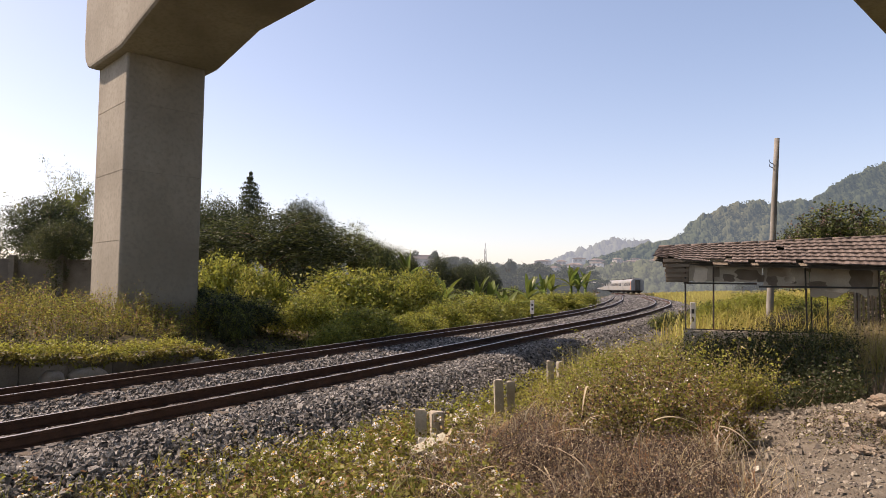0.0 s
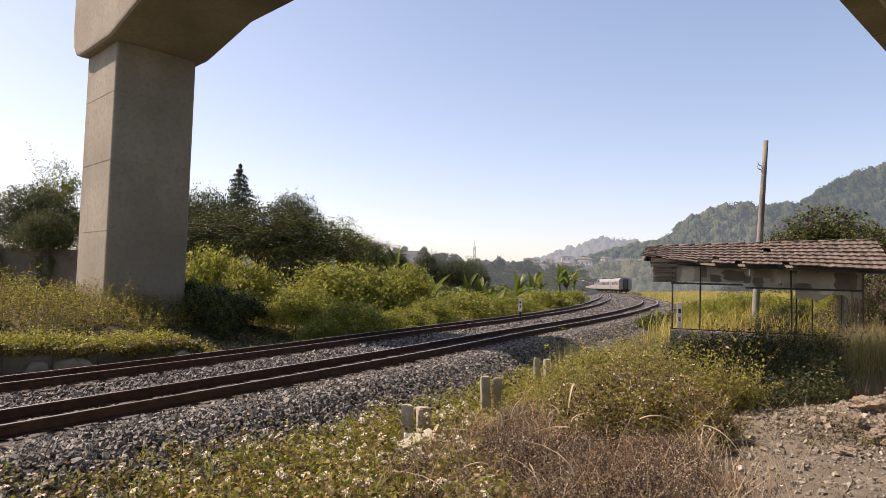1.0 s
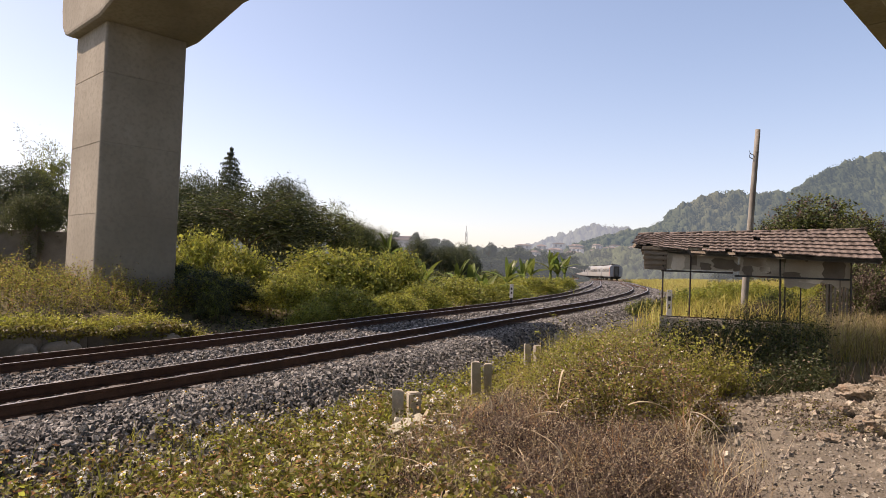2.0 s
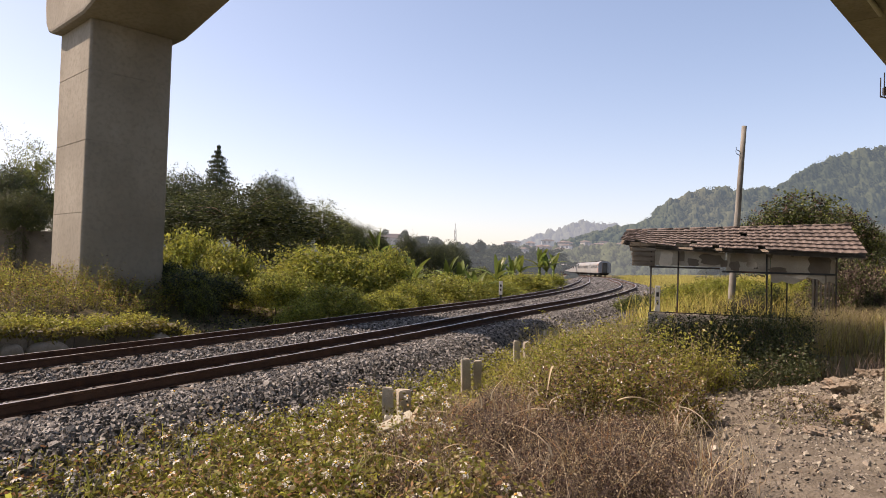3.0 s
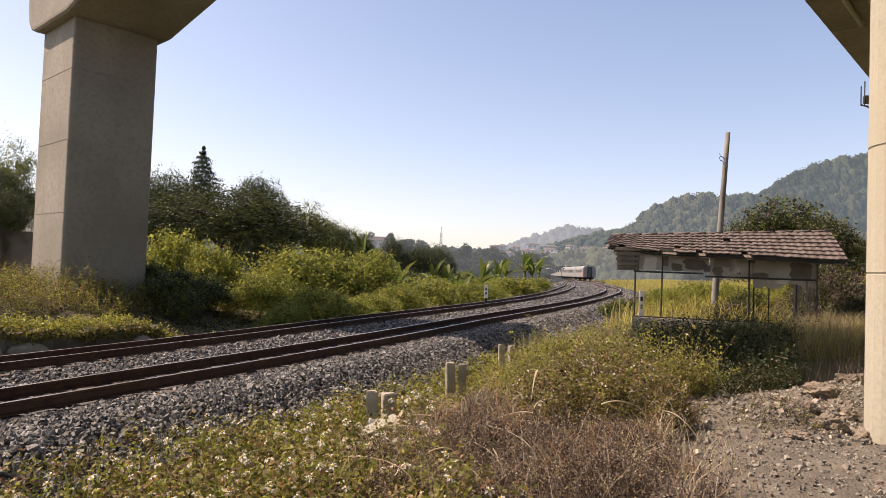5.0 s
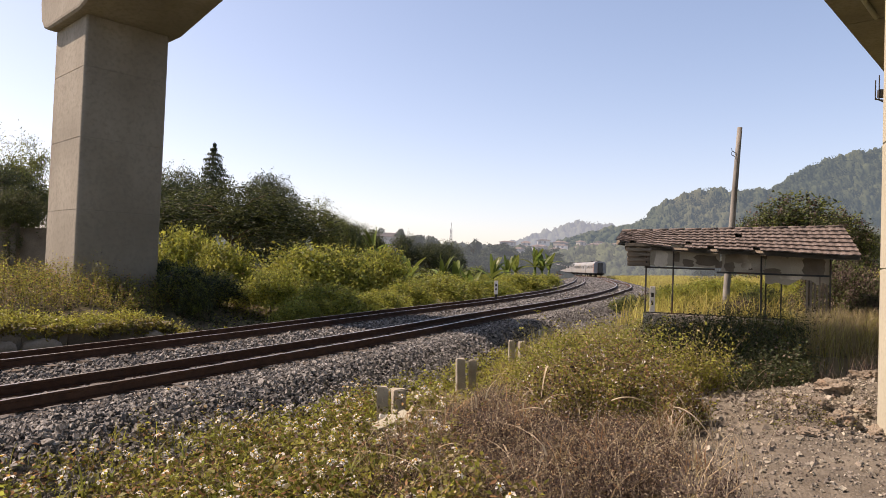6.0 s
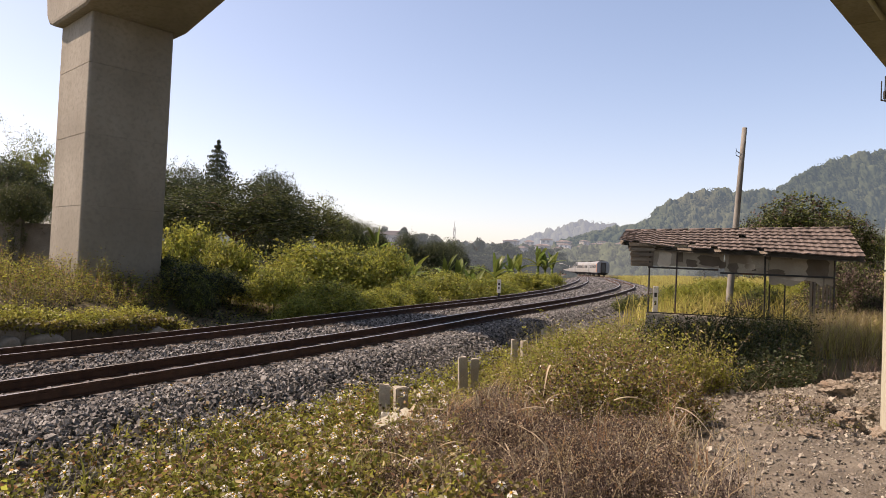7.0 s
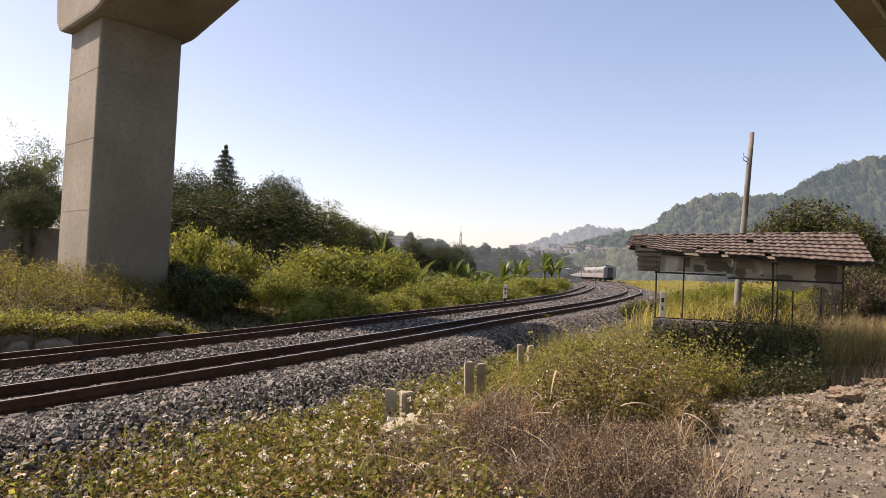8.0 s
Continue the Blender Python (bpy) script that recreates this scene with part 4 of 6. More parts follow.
# unit plants (one metre high or across), shared by the things placed below
def bush_parts(seed, n, leaf, mats, sparse=0.35, ragged=24):
    gn = np.random.default_rng(seed)
    cl = clumps_in(gn, ragged, 0.85, 0.62, 0.42, 0.20)
    sets = []
    for mat, share in mats:
        p = np.concatenate([crown_points(int(n * share * 0.38), cl, gn, sparse), spray_points(int(n * share * 0.062), 10, 0.80, 0.50, 0.36, 0.48, gn)])
        p[:, 2] = np.maximum(p[:, 2], 0.0)
        v, f = leaves(p, leaf, leaf * 0.5, gn, flat=0.55)
        sets.append((v, f, mat))
    base = gn.normal(size=(40, 3)) * np.array([0.3, 0.3, 0])
    v, f = blades(base, 1.0, 0.008, 0.7, gn, curl=0.2)
    sets.append((v, f, mats[0][0]))
    return joined("foliage", sets), limb_mesh(0.8, 0.6, gn, 8, 0.02, 0.1)


BUSH_Y = [bush_parts(100 + k, 8500, 0.075, ((LEAF_YELLOW, 0.55), (LEAF_MID, 0.45))) for k in range(3)]
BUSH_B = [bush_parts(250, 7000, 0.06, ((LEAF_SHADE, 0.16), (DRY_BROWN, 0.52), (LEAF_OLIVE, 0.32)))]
BUSH_D = [bush_parts(200 + k, 8500, 0.075, ((LEAF_MID, 0.35), (LEAF_DARK, 0.65))) for k in range(2)]


def tree_parts(seed, n, leaf, mats, flatness=0.5, ragged=16, zc=0.66, size=0.24, shell=0.7, skirt=10):
    gn = np.random.default_rng(seed)
    cl = clumps_in(gn, ragged, 0.40, flatness, zc, size)
    cl += [(np.array([gn.normal() * 0.22, gn.normal() * 0.22, gn.uniform(0.12, zc)]), np.array([size, size, size * 0.8]) * gn.uniform(0.7, 1.2)) for _ in range(skirt)]
    sets = []
    for mat, share in mats:
        p = np.concatenate([crown_points(int(n * share * 0.78), cl, gn, shell), spray_points(int(n * share * 0.022), 10, 0.44, flatness, zc, 0.17, gn, 0.7)])
        v, f = leaves(p, leaf, leaf * 0.55, gn, flat=0.6)
        sets.append((v, f, mat))
    return joined("crown", sets), limb_mesh(0.85, 0.36, gn, 12, 0.022, 0.3)


TREE_D = [tree_parts(300 + k, 38000, 0.019, ((LEAF_DARK, 0.85), (LEAF_OLIVE, 0.15)), 0.40, 22, 0.60, 0.135, 0.86) for k in range(3)]
TREE_M = [tree_parts(320 + k, 36000, 0.019, ((LEAF_OLIVE, 0.65), (LEAF_DARK, 0.35)), 0.34, 22, 0.64, 0.125, 0.86) for k in range(2)]
TREE_L = [tree_parts(340, 18000, 0.022, ((LEAF_MID, 0.5), (LEAF_OLIVE, 0.5)), 0.42, 34, 0.56, 0.085, 0.4)]


TREE_R = [tree_parts(360, 13000, 0.030, ((LEAF_OLIVE, 0.42), (LEAF_MID, 0.12), (LEAF_DARK, 0.30), (DRY_BROWN, 0.16)), 0.34, 34, 0.64, 0.10, 0.5)]


# Bluish glow mixed into the leaf colour paints haze on the distant trees.
LEAF_HAZY = hazy(material("haze_painted_leaf", (0.036, 0.050, 0.024), (0.066, 0.080, 0.034), 0.3, 0.8, 0, 3, island=0.3), (0.42, 0.52, 0.62), 0.13)


def boughed_tree(seed, n, leaf, mat):
    """A far tree with a broken outline: a few boughs of uneven size, each a bunch of leaf clumps."""
    gn = np.random.default_rng(seed)
    cl = []
    for _ in range(8):
        c = np.array([gn.normal() * 0.26, gn.normal() * 0.26, gn.uniform(0.12, 0.86)])
        c[:2] *= 1.15 - 0.55 * c[2]
        spread = gn.uniform(0.06, 0.15)
        for _ in range(7):
            k = gn.uniform(0.04, 0.11)
            cl.append((c + gn.normal(size=3) * np.array([spread, spread, spread * 0.5]), np.array([k * 1.2, k * 1.2, k * 0.7])))
    v, f = leaves(crown_points(n, cl, gn, 0.7), leaf, leaf * 0.6, gn, flat=0.6)
    return joined("crown", [(v, f, mat)]), limb_mesh(0.85, 0.30, gn, 10, 0.016, 0.2)


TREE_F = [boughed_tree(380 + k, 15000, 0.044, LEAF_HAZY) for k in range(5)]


def place_plant(name, meshes, x, y, ztop, r, label, category, group, part_names, sink=0.1, low=None, squash=1.0):
    z = gz(x, y) - sink if low is None else low
    h = max(ztop - z, 0.3)
    wide = (random.uniform(0.8, 1.25), random.uniform(0.8, 1.25))
    ob = thing(name, label=label, category=category, group=group, at=pose(x, y, z, 0, 0, random.uniform(0, 360)))
    for me, pn, mat in zip(meshes, part_names, (None, BARK)):
        if mat and not me.materials:
            me.materials.append(mat)
        o = new(pn, me)
        o.parent = ob
        o.scale = (r * wide[0], r * wide[1], h * squash)
    return ob


PIER_SHADE_SHRUBS = [(-8.8, 24.0, 1.4, 1.2), (-8.0, 22.8, 0.9, 0.6), (-10.2, 25.0, 1.6, 0.8), (-8.2, 25.0, 1.2, 1.0)]
YELLOW_BUSHES = [(-11.1, 30.0, 3.2, 1.4), (-9.0, 29.0, 2.6, 1.5), (-6.1, 25.5, 1.5, 1.3), (-5.7, 30.0, 2.6, 1.9), (-4.1, 31.0, 2.5, 1.7), (-2.7, 33.0, 2.7, 1.5), (-3.8, 24.5, 1.0, 1.3), (-4.5, 22.5, 0.4, 0.7), (-2.1, 27.0, 0.7, 1.1), (-1.1, 30.0, 1.1, 1.4), (0.0, 34.0, 1.4, 1.6), (1.7, 36.0, 1.2, 1.4), (3.5, 41.0, 1.0, 1.6), (6.1, 46.0, 1.5, 1.7), (9.0, 53.0, 1.5, 1.3), (-2.8, 25.5, 0.6, 0.9)]
# Dark-leaved bushes used here, so their colour carries the pier's shadow.
for i, (x, y, zt, r) in enumerate(PIER_SHADE_SHRUBS):
    place_plant("shrub", BUSH_D[i % 2], x, y, zt, r * 1.25, "dense green shrub beside the far track, coloured dark for the pier's shadow", "shrub", "shrubs on the far bank", ("foliage", "stems"))
for i, (x, y, zt, r) in enumerate(YELLOW_BUSHES):
    place_plant("bush", BUSH_Y[i % 3], x, y, zt, r * 1.15, "yellow-green leafy bush on the far bank", "bush", "bushes on the far bank", ("foliage", "stems"))
rb = random.Random(31)
for i in range(3, 34):
    l, s = 12.5 + i * 1.6 + rb.uniform(-.6, .6), rb.uniform(-12.0, -9.4) - (0.6 if i > 20 else 0)
    x, y = (float(v) for v in on_line(l, s))
    h = rb.uniform(0.55, 1.1)
    place_plant("bush", BUSH_Y[rb.randrange(3)], x, y, gz(x, y) + h, rb.uniform(0.7, 1.2), "low leafy bush at the foot of the bank", "bush", "low bushes along the track", ("foliage", "stems"))
for i in range(14):
    x, y = (float(v) for v in on_line(17 + i * 3.4, -13.5 - rb.uniform(0, 3)))
    place_plant("bush", BUSH_D[rb.randrange(2)], x, y, gz(x, y) + rb.uniform(1.0, 1.8), rb.uniform(1.4, 2.2), "dark green bush behind the bank", "bush", "bushes behind the bank", ("foliage", "stems"))

TREES = [(-15.8, 40.0, 6.9, 2.5), (-10.7, 36.0, 5.4, 3.8), (-10.8, 43.0, 7.0, 2.4), (-6.9, 40.0, 5.4, 1.4), (-6.1, 44.0, 4.4, 1.3), (-5.6, 52.0, 4.4, 1.3), (-15.5, 44.0, 6.4, 2.2), (-20.9, 32.0, 5.6, 1.9), (-20.6, 34.0, 7.4, 1.3), (-17.5, 28.0, 4.0, 1.3)]
CONIFER = [(-14.7, 44.0, 9.2, 1.1)]
MIDTREES = [(6.3, 110.0, 7.8, 2.8), (-2.6, 140.0, 8.6, 4.1), (-7.6, 120.0, 8.5, 2.5), (11.9, 130.0, 8.0, 4.4), (12.6, 100.0, 5.2, 3.4), (1.5, 90.0, 4.6, 3.4), (5.1, 80.0, 3.4, 3.4), (58.1, 300.0, 12.6, 5.1), (-3.9, 100.0, 5.1, 3.4), (14.0, 90.0, 4.0, 2.3), (-6.5, 80.0, 4.9, 2.4), (69.5, 300.0, 13.1, 6.3)]
RIGHT = [(15.2, 28.0, 5.6, 2.0), (14.3, 29.0, 4.8, 1.2), (15.2, 25.0, 4.5, 1.3), (11.9, 19.0, 2.3, 0.9), (12.7, 21.0, 2.8, 0.8)]
BANANA = [(10.3, 63.5, 3.3, 1.0), (4.6, 52.0, 2.5, 0.8), (6.2, 56.0, 2.7, 0.8), (-5.7, 46.0, 3.8, 0.6), (-4.2, 46.0, 3.9, 0.8), (-3.2, 44.0, 2.9, 0.6), (-1.5, 40.0, 2.3, 0.5), (0.6, 44.0, 2.3, 0.6), (1.5, 44.0, 2.0, 0.6), (7.6, 62.0, 3.1, 1.0), (9.7, 64.0, 3.6, 1.1), (11.4, 66.0, 3.4, 1.1), (2.2, 40.0, 1.6, 0.5)]
KINDS = (TREE_D[0], TREE_M[0], TREE_D[1], TREE_L[0], TREE_M[1], TREE_M[0], TREE_D[2], TREE_D[1], TREE_L[0], TREE_M[1])
for i, (x, y, zt, r) in enumerate(TREES):
    place_plant("tree", KINDS[i], x, y, zt + 0.5, r * 2.5, "broad-leaved tree with a dense green crown", "tree", "trees beyond the railway", ("crown", "trunk"))
for i, (x, y, zt, r) in enumerate(MIDTREES):
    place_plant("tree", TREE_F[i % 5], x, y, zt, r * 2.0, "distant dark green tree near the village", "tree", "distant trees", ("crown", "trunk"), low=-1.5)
for i, (x, y, zt, r) in enumerate(RIGHT):
    place_plant("tree" if i < 3 else "shrub", TREE_R[0] if i < 3 else BUSH_B[0], x, y, zt, r * (2.2 if i < 3 else 1.2),
                "leafy tree behind the derelict shelter" if i < 3 else "tangled dark shrub beside the shelter", "tree" if i < 3 else "shrub", "plants round the shelter", ("crown", "trunk"))


for i in range(16):
    l = 40 + i * 8.5
    x, y = (float(v) for v in on_line(l, 14 + 6 * rb.random() + (8 if i > 8 else 0)))
    place_plant("tree", TREE_F[i % 5] if i > 3 else TREE_M[i % 2], x, y, gz(x, y) + rb.uniform(2.6, 4.4), rb.uniform(4, 6), "leafy tree beyond the meadow beside the railway", "tree", "trees beyond the meadow", ("crown", "trunk"), low=gz(x, y) - 1.2)
for i in range(13):
    x, y = -26 + 2.3 * i + rb.uniform(-1, 1), 47 + rb.uniform(-3, 5) + 0.35 * i
    place_plant("tree", (TREE_D + TREE_M)[i % 5], x, y, 6.6 - 0.23 * i + rb.uniform(-.5, .7), rb.uniform(2.6, 4.0), "broad-leaved tree in the dense grove", "tree", "grove beyond the railway", ("crown", "trunk"), sink=0.6)


for x, y, h, r in ((9.6, 20.6, 0.9, 0.8), (10.6, 21.5, 1.1, 0.9), (11.6, 20.2, 1.2, 0.9), (12.6, 19.0, 1.5, 1.0), (13.6, 20.6, 1.7, 1.1), (8.2, 27.0, 0.8, 1.0), (11.0, 30.0, 1.1, 1.3), (14.5, 24.0, 2.0, 1.4), (12.0, 17.6, 1.6, 0.8), (11.2, 17.0, 1.1, 0.6)):
    place_plant("shrub", (BUSH_D + BUSH_Y)[rb.randrange(4)] if y > 21 else BUSH_B[0], x, y, gz(x, y) + h, r, "leafy shrub in the tall grass by the shelter", "shrub", "shrubs behind the shelter", ("foliage", "stems"))


for i in range(12):
    y = 25.5 + rb.uniform(0, 4)
    x = (0.37 + 0.021 * i) * y
    place_plant("bush", BUSH_Y[i % 3], x, y, 1.35 + rb.uniform(-.2, .45), rb.uniform(1.0, 1.5), "yellow-green bush in the meadow behind the shelter", "bush", "bushes behind the shelter", ("foliage", "stems"))
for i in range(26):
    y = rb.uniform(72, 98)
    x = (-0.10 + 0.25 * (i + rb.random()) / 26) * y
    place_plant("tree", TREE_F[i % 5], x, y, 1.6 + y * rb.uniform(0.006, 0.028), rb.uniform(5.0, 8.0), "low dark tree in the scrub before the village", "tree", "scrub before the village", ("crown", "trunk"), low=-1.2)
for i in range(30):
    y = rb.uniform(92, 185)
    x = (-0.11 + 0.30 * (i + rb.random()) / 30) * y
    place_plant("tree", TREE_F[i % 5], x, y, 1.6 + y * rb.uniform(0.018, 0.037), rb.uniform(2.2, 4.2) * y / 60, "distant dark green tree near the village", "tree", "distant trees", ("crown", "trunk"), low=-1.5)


def conifer_meshes():
    gn = np.random.default_rng(77)
    pts = []
    for k in range(13):
        t = k / 12.5
        rad = 0.58 * (1 - t) + 0.006
        for j in range(8):
            a = 6.28 * j / 8 + gn.uniform(-.3, .3) + k
            m = int(24 + 130 * (1 - t))
            rr = (0.18 + 0.82 * gn.random(m)) * rad * gn.uniform(0.6, 1.12)
            pts.append(np.stack([np.cos(a) * rr + gn.normal(size=m) * 0.12 * rad, np.sin(a) * rr + gn.normal(size=m) * 0.12 * rad, 0.62 + 0.38 * t - rr * 0.10 + gn.normal(size=m) * 0.005], 1))
    p = np.concatenate(pts)
    v, f = leaves(p, 0.022, 0.016, gn, droop=0.1, flat=0.6)
    g = Geo().tube([(0, 0, 0), (0.01, 0, 0.5), (0, 0, 0.97)], [0.025, 0.018, 0.004], 8)
    return joined("crown", [(v, f, LEAF_DARK)]), g.mesh("trunk", True)


x, y, zt, r = CONIFER[0]
place_plant("conifer", conifer_meshes(), x, y, zt, r * 3.4, "tall pointed dark conifer above the other trees", "tree", "trees beyond the railway", ("crown", "trunk"))


def banana_mesh(seed):
    gn = random.Random(seed)
    g = Geo()
    for k in range(10):
        a, tilt, L = gn.uniform(0, 6.28), gn.uniform(0.10, 1.0), gn.uniform(0.45, 0.70)
        d = Vector((math.cos(a), math.sin(a), 0))
        s = Vector((-d.y, d.x, 0))
        rows = []
        for j in range(7):
            t = j / 6
            c = Vector((0, 0, 0.34)) + d * (L * t * math.sin(tilt) * (0.6 + 0.6 * t)) + Vector((0, 0, L * (t * math.cos(tilt) - 0.35 * tilt * t**2.4)))
            w = 0.062 * math.sin(math.pi * (0.08 + 0.88 * t)) ** 0.7
            rows += [c - s * w + Vector((0, 0, w * 0.35)), c, c + s * w + Vector((0, 0, w * 0.35))]
        F = []
        for j in range(6):
            F += [(3 * j, 3 * j + 1, 3 * j + 4, 3 * j + 3), (3 * j + 1, 3 * j + 2, 3 * j + 5, 3 * j + 4)]
        g.add(rows, F)
    st = Geo().tube([(0, 0, -0.1), (0, 0, 0.2), (0, 0, 0.42)], [0.05, 0.04, 0.025], 8)
    me = g.mesh("leaves")
    me.materials.append(LEAF_BANANA)
    ms = st.mesh("stem", True)
    ms.materials.append(LEAF_BANANA)
    return me, ms


def bamboo(x, y, h, n, seed):
    gn = np.random.default_rng(seed)
    base = np.array([[x, y, gz(x, y)]]) + gn.normal(size=(n, 3)) * np.array([0.5, 0.5, 0])
    ob = thing("bamboo", label="feathery bamboo clump with thin arching tips", category="bamboo")
    v, f = blades(base, h, 0.05, 0.42, gn, 0.35, 7)
    part("culms", joined("culms", [(v, f, LEAF_WEED)]), None, ob)
    line = v.reshape(n, 7, 2, 3).mean(2)
    v, f = leaves(on_stems(line, 130, gn, 0.35, 0.16), 0.20, 0.035, gn, droop=0.3, flat=0.3)
    part("leaves", joined("leaves", [(v, f, LEAF_MID)]), None, ob)


BANANAS = [banana_mesh(5 + k) for k in range(3)]
for i, (x, y, zt, r) in enumerate(BANANA):
    place_plant("banana_plant", BANANAS[i % 3], x, y, zt + 0.5, 3.3, "banana plant with long upright yellow-green leaves", "banana plant", "banana plants", ("leaves", "stem"), low=zt - 3.0)


# ground cover: uncountable weeds and grass
def spots(n, x0, x1, y0, y1, gen, keep=None):
    x, y = gen.uniform(x0, x1, n), gen.uniform(y0, y1, n)
    i, s = to_line(x, y)
    l = ALONG[i] - LZERO
    if keep is not None:
        m = keep(x, y, s, l)
        x, y = x[m], y[m]
    return np.stack([x, y, ground_z(x, y)], 1)


def patchy(x, y, f=1.0, ph=0.0):
    return 0.5 + 0.25 * np.sin(x * 2.1 * f + ph + 1.3 * np.sin(y * 1.4 * f)) + 0.25 * np.sin(y * 2.7 * f - ph + 1.1 * np.sin(x * 1.9 * f))


def weed_bed(name, base, height, leaf, per, mats, stem_mat, gen, label, stem=0.006, lean=0.35, flat=0.45):
    """Stems with leaves along them."""
    n = len(base)
    h = height * gen.uniform(0.45, 1.2, n)
    sets = []
    v, f = blades(base - np.array([0, 0, 0.03]), h, stem, lean, gen, 0.3, 3)
    sets.append((v, f, stem_mat))
    tops = v.reshape(n, 6, 3)
    pos = []
    for _ in range(per):
        t = gen.random(n)[:, None] ** 0.8
        b = tops[:, 2]
        mid = np.where(t < 0.5, tops[:, 0] + (b - tops[:, 0]) * t * 2, b + (tops[:, 4] - b) * (t * 2 - 1))
        pos.append(mid + gen.normal(size=(n, 3)) * 0.02)
    pos = np.concatenate(pos)
    gen.shuffle(pos)
    k = 0
    for mat, share in mats:
        m = int(len(pos) * share)
        v, f = leaves(pos[k:k + m], leaf, leaf * 0.56, gen, droop=0.1, flat=flat)
        sets.append((v, f, mat))
        k += m
    ob = thing(name, joined(name, sets), None, label, "weeds", kind="stuff")
    return tops[:, 4]


def clump_bed(name, centres, heights, per, radius, leaf, leaves_per, mats, stem_mat, gen, label, stem=0.006, lean=0.8, flat=0.3):
    """Bushy weeds: stems fanning out from each root."""
    k = np.repeat(np.arange(len(centres)), per)
    base = centres[k] + gen.normal(size=(len(k), 3)) * np.array([radius, radius, 0])
    base[:, 2] = ground_z(base[:, 0], base[:, 1])
    return weed_bed(name, base, heights[k], leaf, leaves_per, mats, stem_mat, gen, label, stem, lean, flat)


def flowers(name, tops, gen, size, label):
    """White ray flowers with a yellow eye, on stem tips."""
    g, e = Geo(), Geo()
    rr = random.Random(9)
    for p in tops:
        c = Vector(p)
        n = Vector((rr.uniform(-.8, .8), rr.uniform(-.9, .3), 1)).normalized()
        a = n.orthogonal().normalized()
        b = n.cross(a)
        r = size * rr.uniform(0.7, 1.2)
        for k in range(5):
            t = 6.283 * k / 5 + rr.uniform(-.2, .2)
            d, s = a * math.cos(t) + b * math.sin(t), b * math.cos(t) - a * math.sin(t)
            g.add([c + d * r * 0.2, c + d * r * 0.7 + s * r * 0.33, c + d * r - n * r * 0.45, c + d * r * 0.7 - s * r * 0.33], [(0, 1, 2, 3)])
        q = [c + n * r * 0.12 + (a * math.cos(6.283 * k / 6) + b * math.sin(6.283 * k / 6)) * r * 0.28 for k in range(6)]
        e.add(q + [c + n * r * 0.28], [(k, (k + 1) % 6, 6) for k in range(6)])
    ob = thing(name, label=label, category="flowers", kind="stuff")
    part("petals", g, PETAL, ob)
    part("flower_eyes", e, FLOWER_EYE, ob)


def near_strip(x, y, s, l):
    return (s > 2.35 - 0.75 * smooth(-x, 1.5, 4.5) + 0.35 * patchy(x, y, 1.5)) & (s < 8.5)


# left foreground: leafy weeds with white flowers, thinner on the stones
b = spots(10500, -6.0, 1.0, 3.6, 9.5, gen, lambda x, y, s, l: near_strip(x, y, s, l) & (x < 0.15 + 0.5 * patchy(x, y) - 0.1 * (y - 6)) & (gen.random(len(x)) < 0.35 + 0.65 * smooth(s, 2.6, 3.6)) & (patchy(x, y, 3.4, 1.7) > 0.27))
tops = weed_bed("flowering_weeds", b, 0.16 + 0.36 * patchy(b[:, 0], b[:, 1], 2.4), 0.056, 10, ((LEAF_WEED, 0.36), (LEAF_YELLOW, 0.26), (LEAF_MID, 0.06), (DRY_BROWN, 0.11), (DRY_STRAW, 0.07), (DRY_ORANGE, 0.13)), LEAF_WEED, gen, "low leafy weeds with small white flowers by the ballast")
pick = tops[gen.random(len(tops)) < 0.10] + np.array([0, 0, 0.02])
flowers("white_flowers", pick, gen, 0.036, "small white flowers with yellow centres among weeds")
b = spots(1500, -6.0, 1.0, 3.6, 9.5, gen, lambda x, y, s, l: near_strip(x, y, s, l) & (x < 0.3))
v, f = blades(b, 0.30, 0.012, 0.6, gen)
b2 = spots(2600, -6.0, 0.8, 3.6, 9.5, gen, lambda x, y, s, l: near_strip(x, y, s, l) & (patchy(x, y, 0.9, 1) > 0.4))
v2, f2 = blades(b2, 0.24, 0.006, 1.0, gen)
thing("grass", joined("grass", [(v, f, LEAF_YELLOW), (v2, f2, DRY_BROWN)]), None, "thin green and brown grass blades among the weeds", "grass", kind="stuff")
b = spots(150, -6.0, 0.2, 5.0, 9.5, gen, lambda x, y, s, l: near_strip(x, y, s, l))
tops = weed_bed("flower_stalks", b, 0.52, 0.05, 5, ((LEAF_WEED, 0.5), (DRY_BROWN, 0.5)), LEAF_WEED, gen, "taller flower stalks standing over the weeds", stem=0.006, lean=0.3)
flowers("white_flowers", tops, gen, 0.042, "larger white flowers on tall stalks")
b = spots(260, -6.0, 0.2, 4.0, 9.0, gen, lambda x, y, s, l: near_strip(x, y, s, l) & (patchy(x, y, 1.7, 5) > 0.45))
v, f = blades(np.repeat(b, 4, 0), 0.34, 0.030, 0.7, gen, 0.9, 5)
thing("broad_grass", joined("broad_grass", [(v, f, LEAF_MID)]), None, "broad bright green grass leaves among the weeds", "grass", kind="stuff")
# brighter creeper at the foot of the ballast, up to the stubs
b = spots(5200, -2.6, 3.0, 7.0, 15.5, gen, lambda x, y, s, l: (s > 2.35) & (s < 3.7 + 0.5 * patchy(x, y)))
weed_bed("creeping_weeds", b, 0.26, 0.060, 6, ((LEAF_YELLOW, 0.6), (LEAF_WEED, 0.4)), LEAF_WEED, gen, "bright green creeping weeds along the ballast edge")

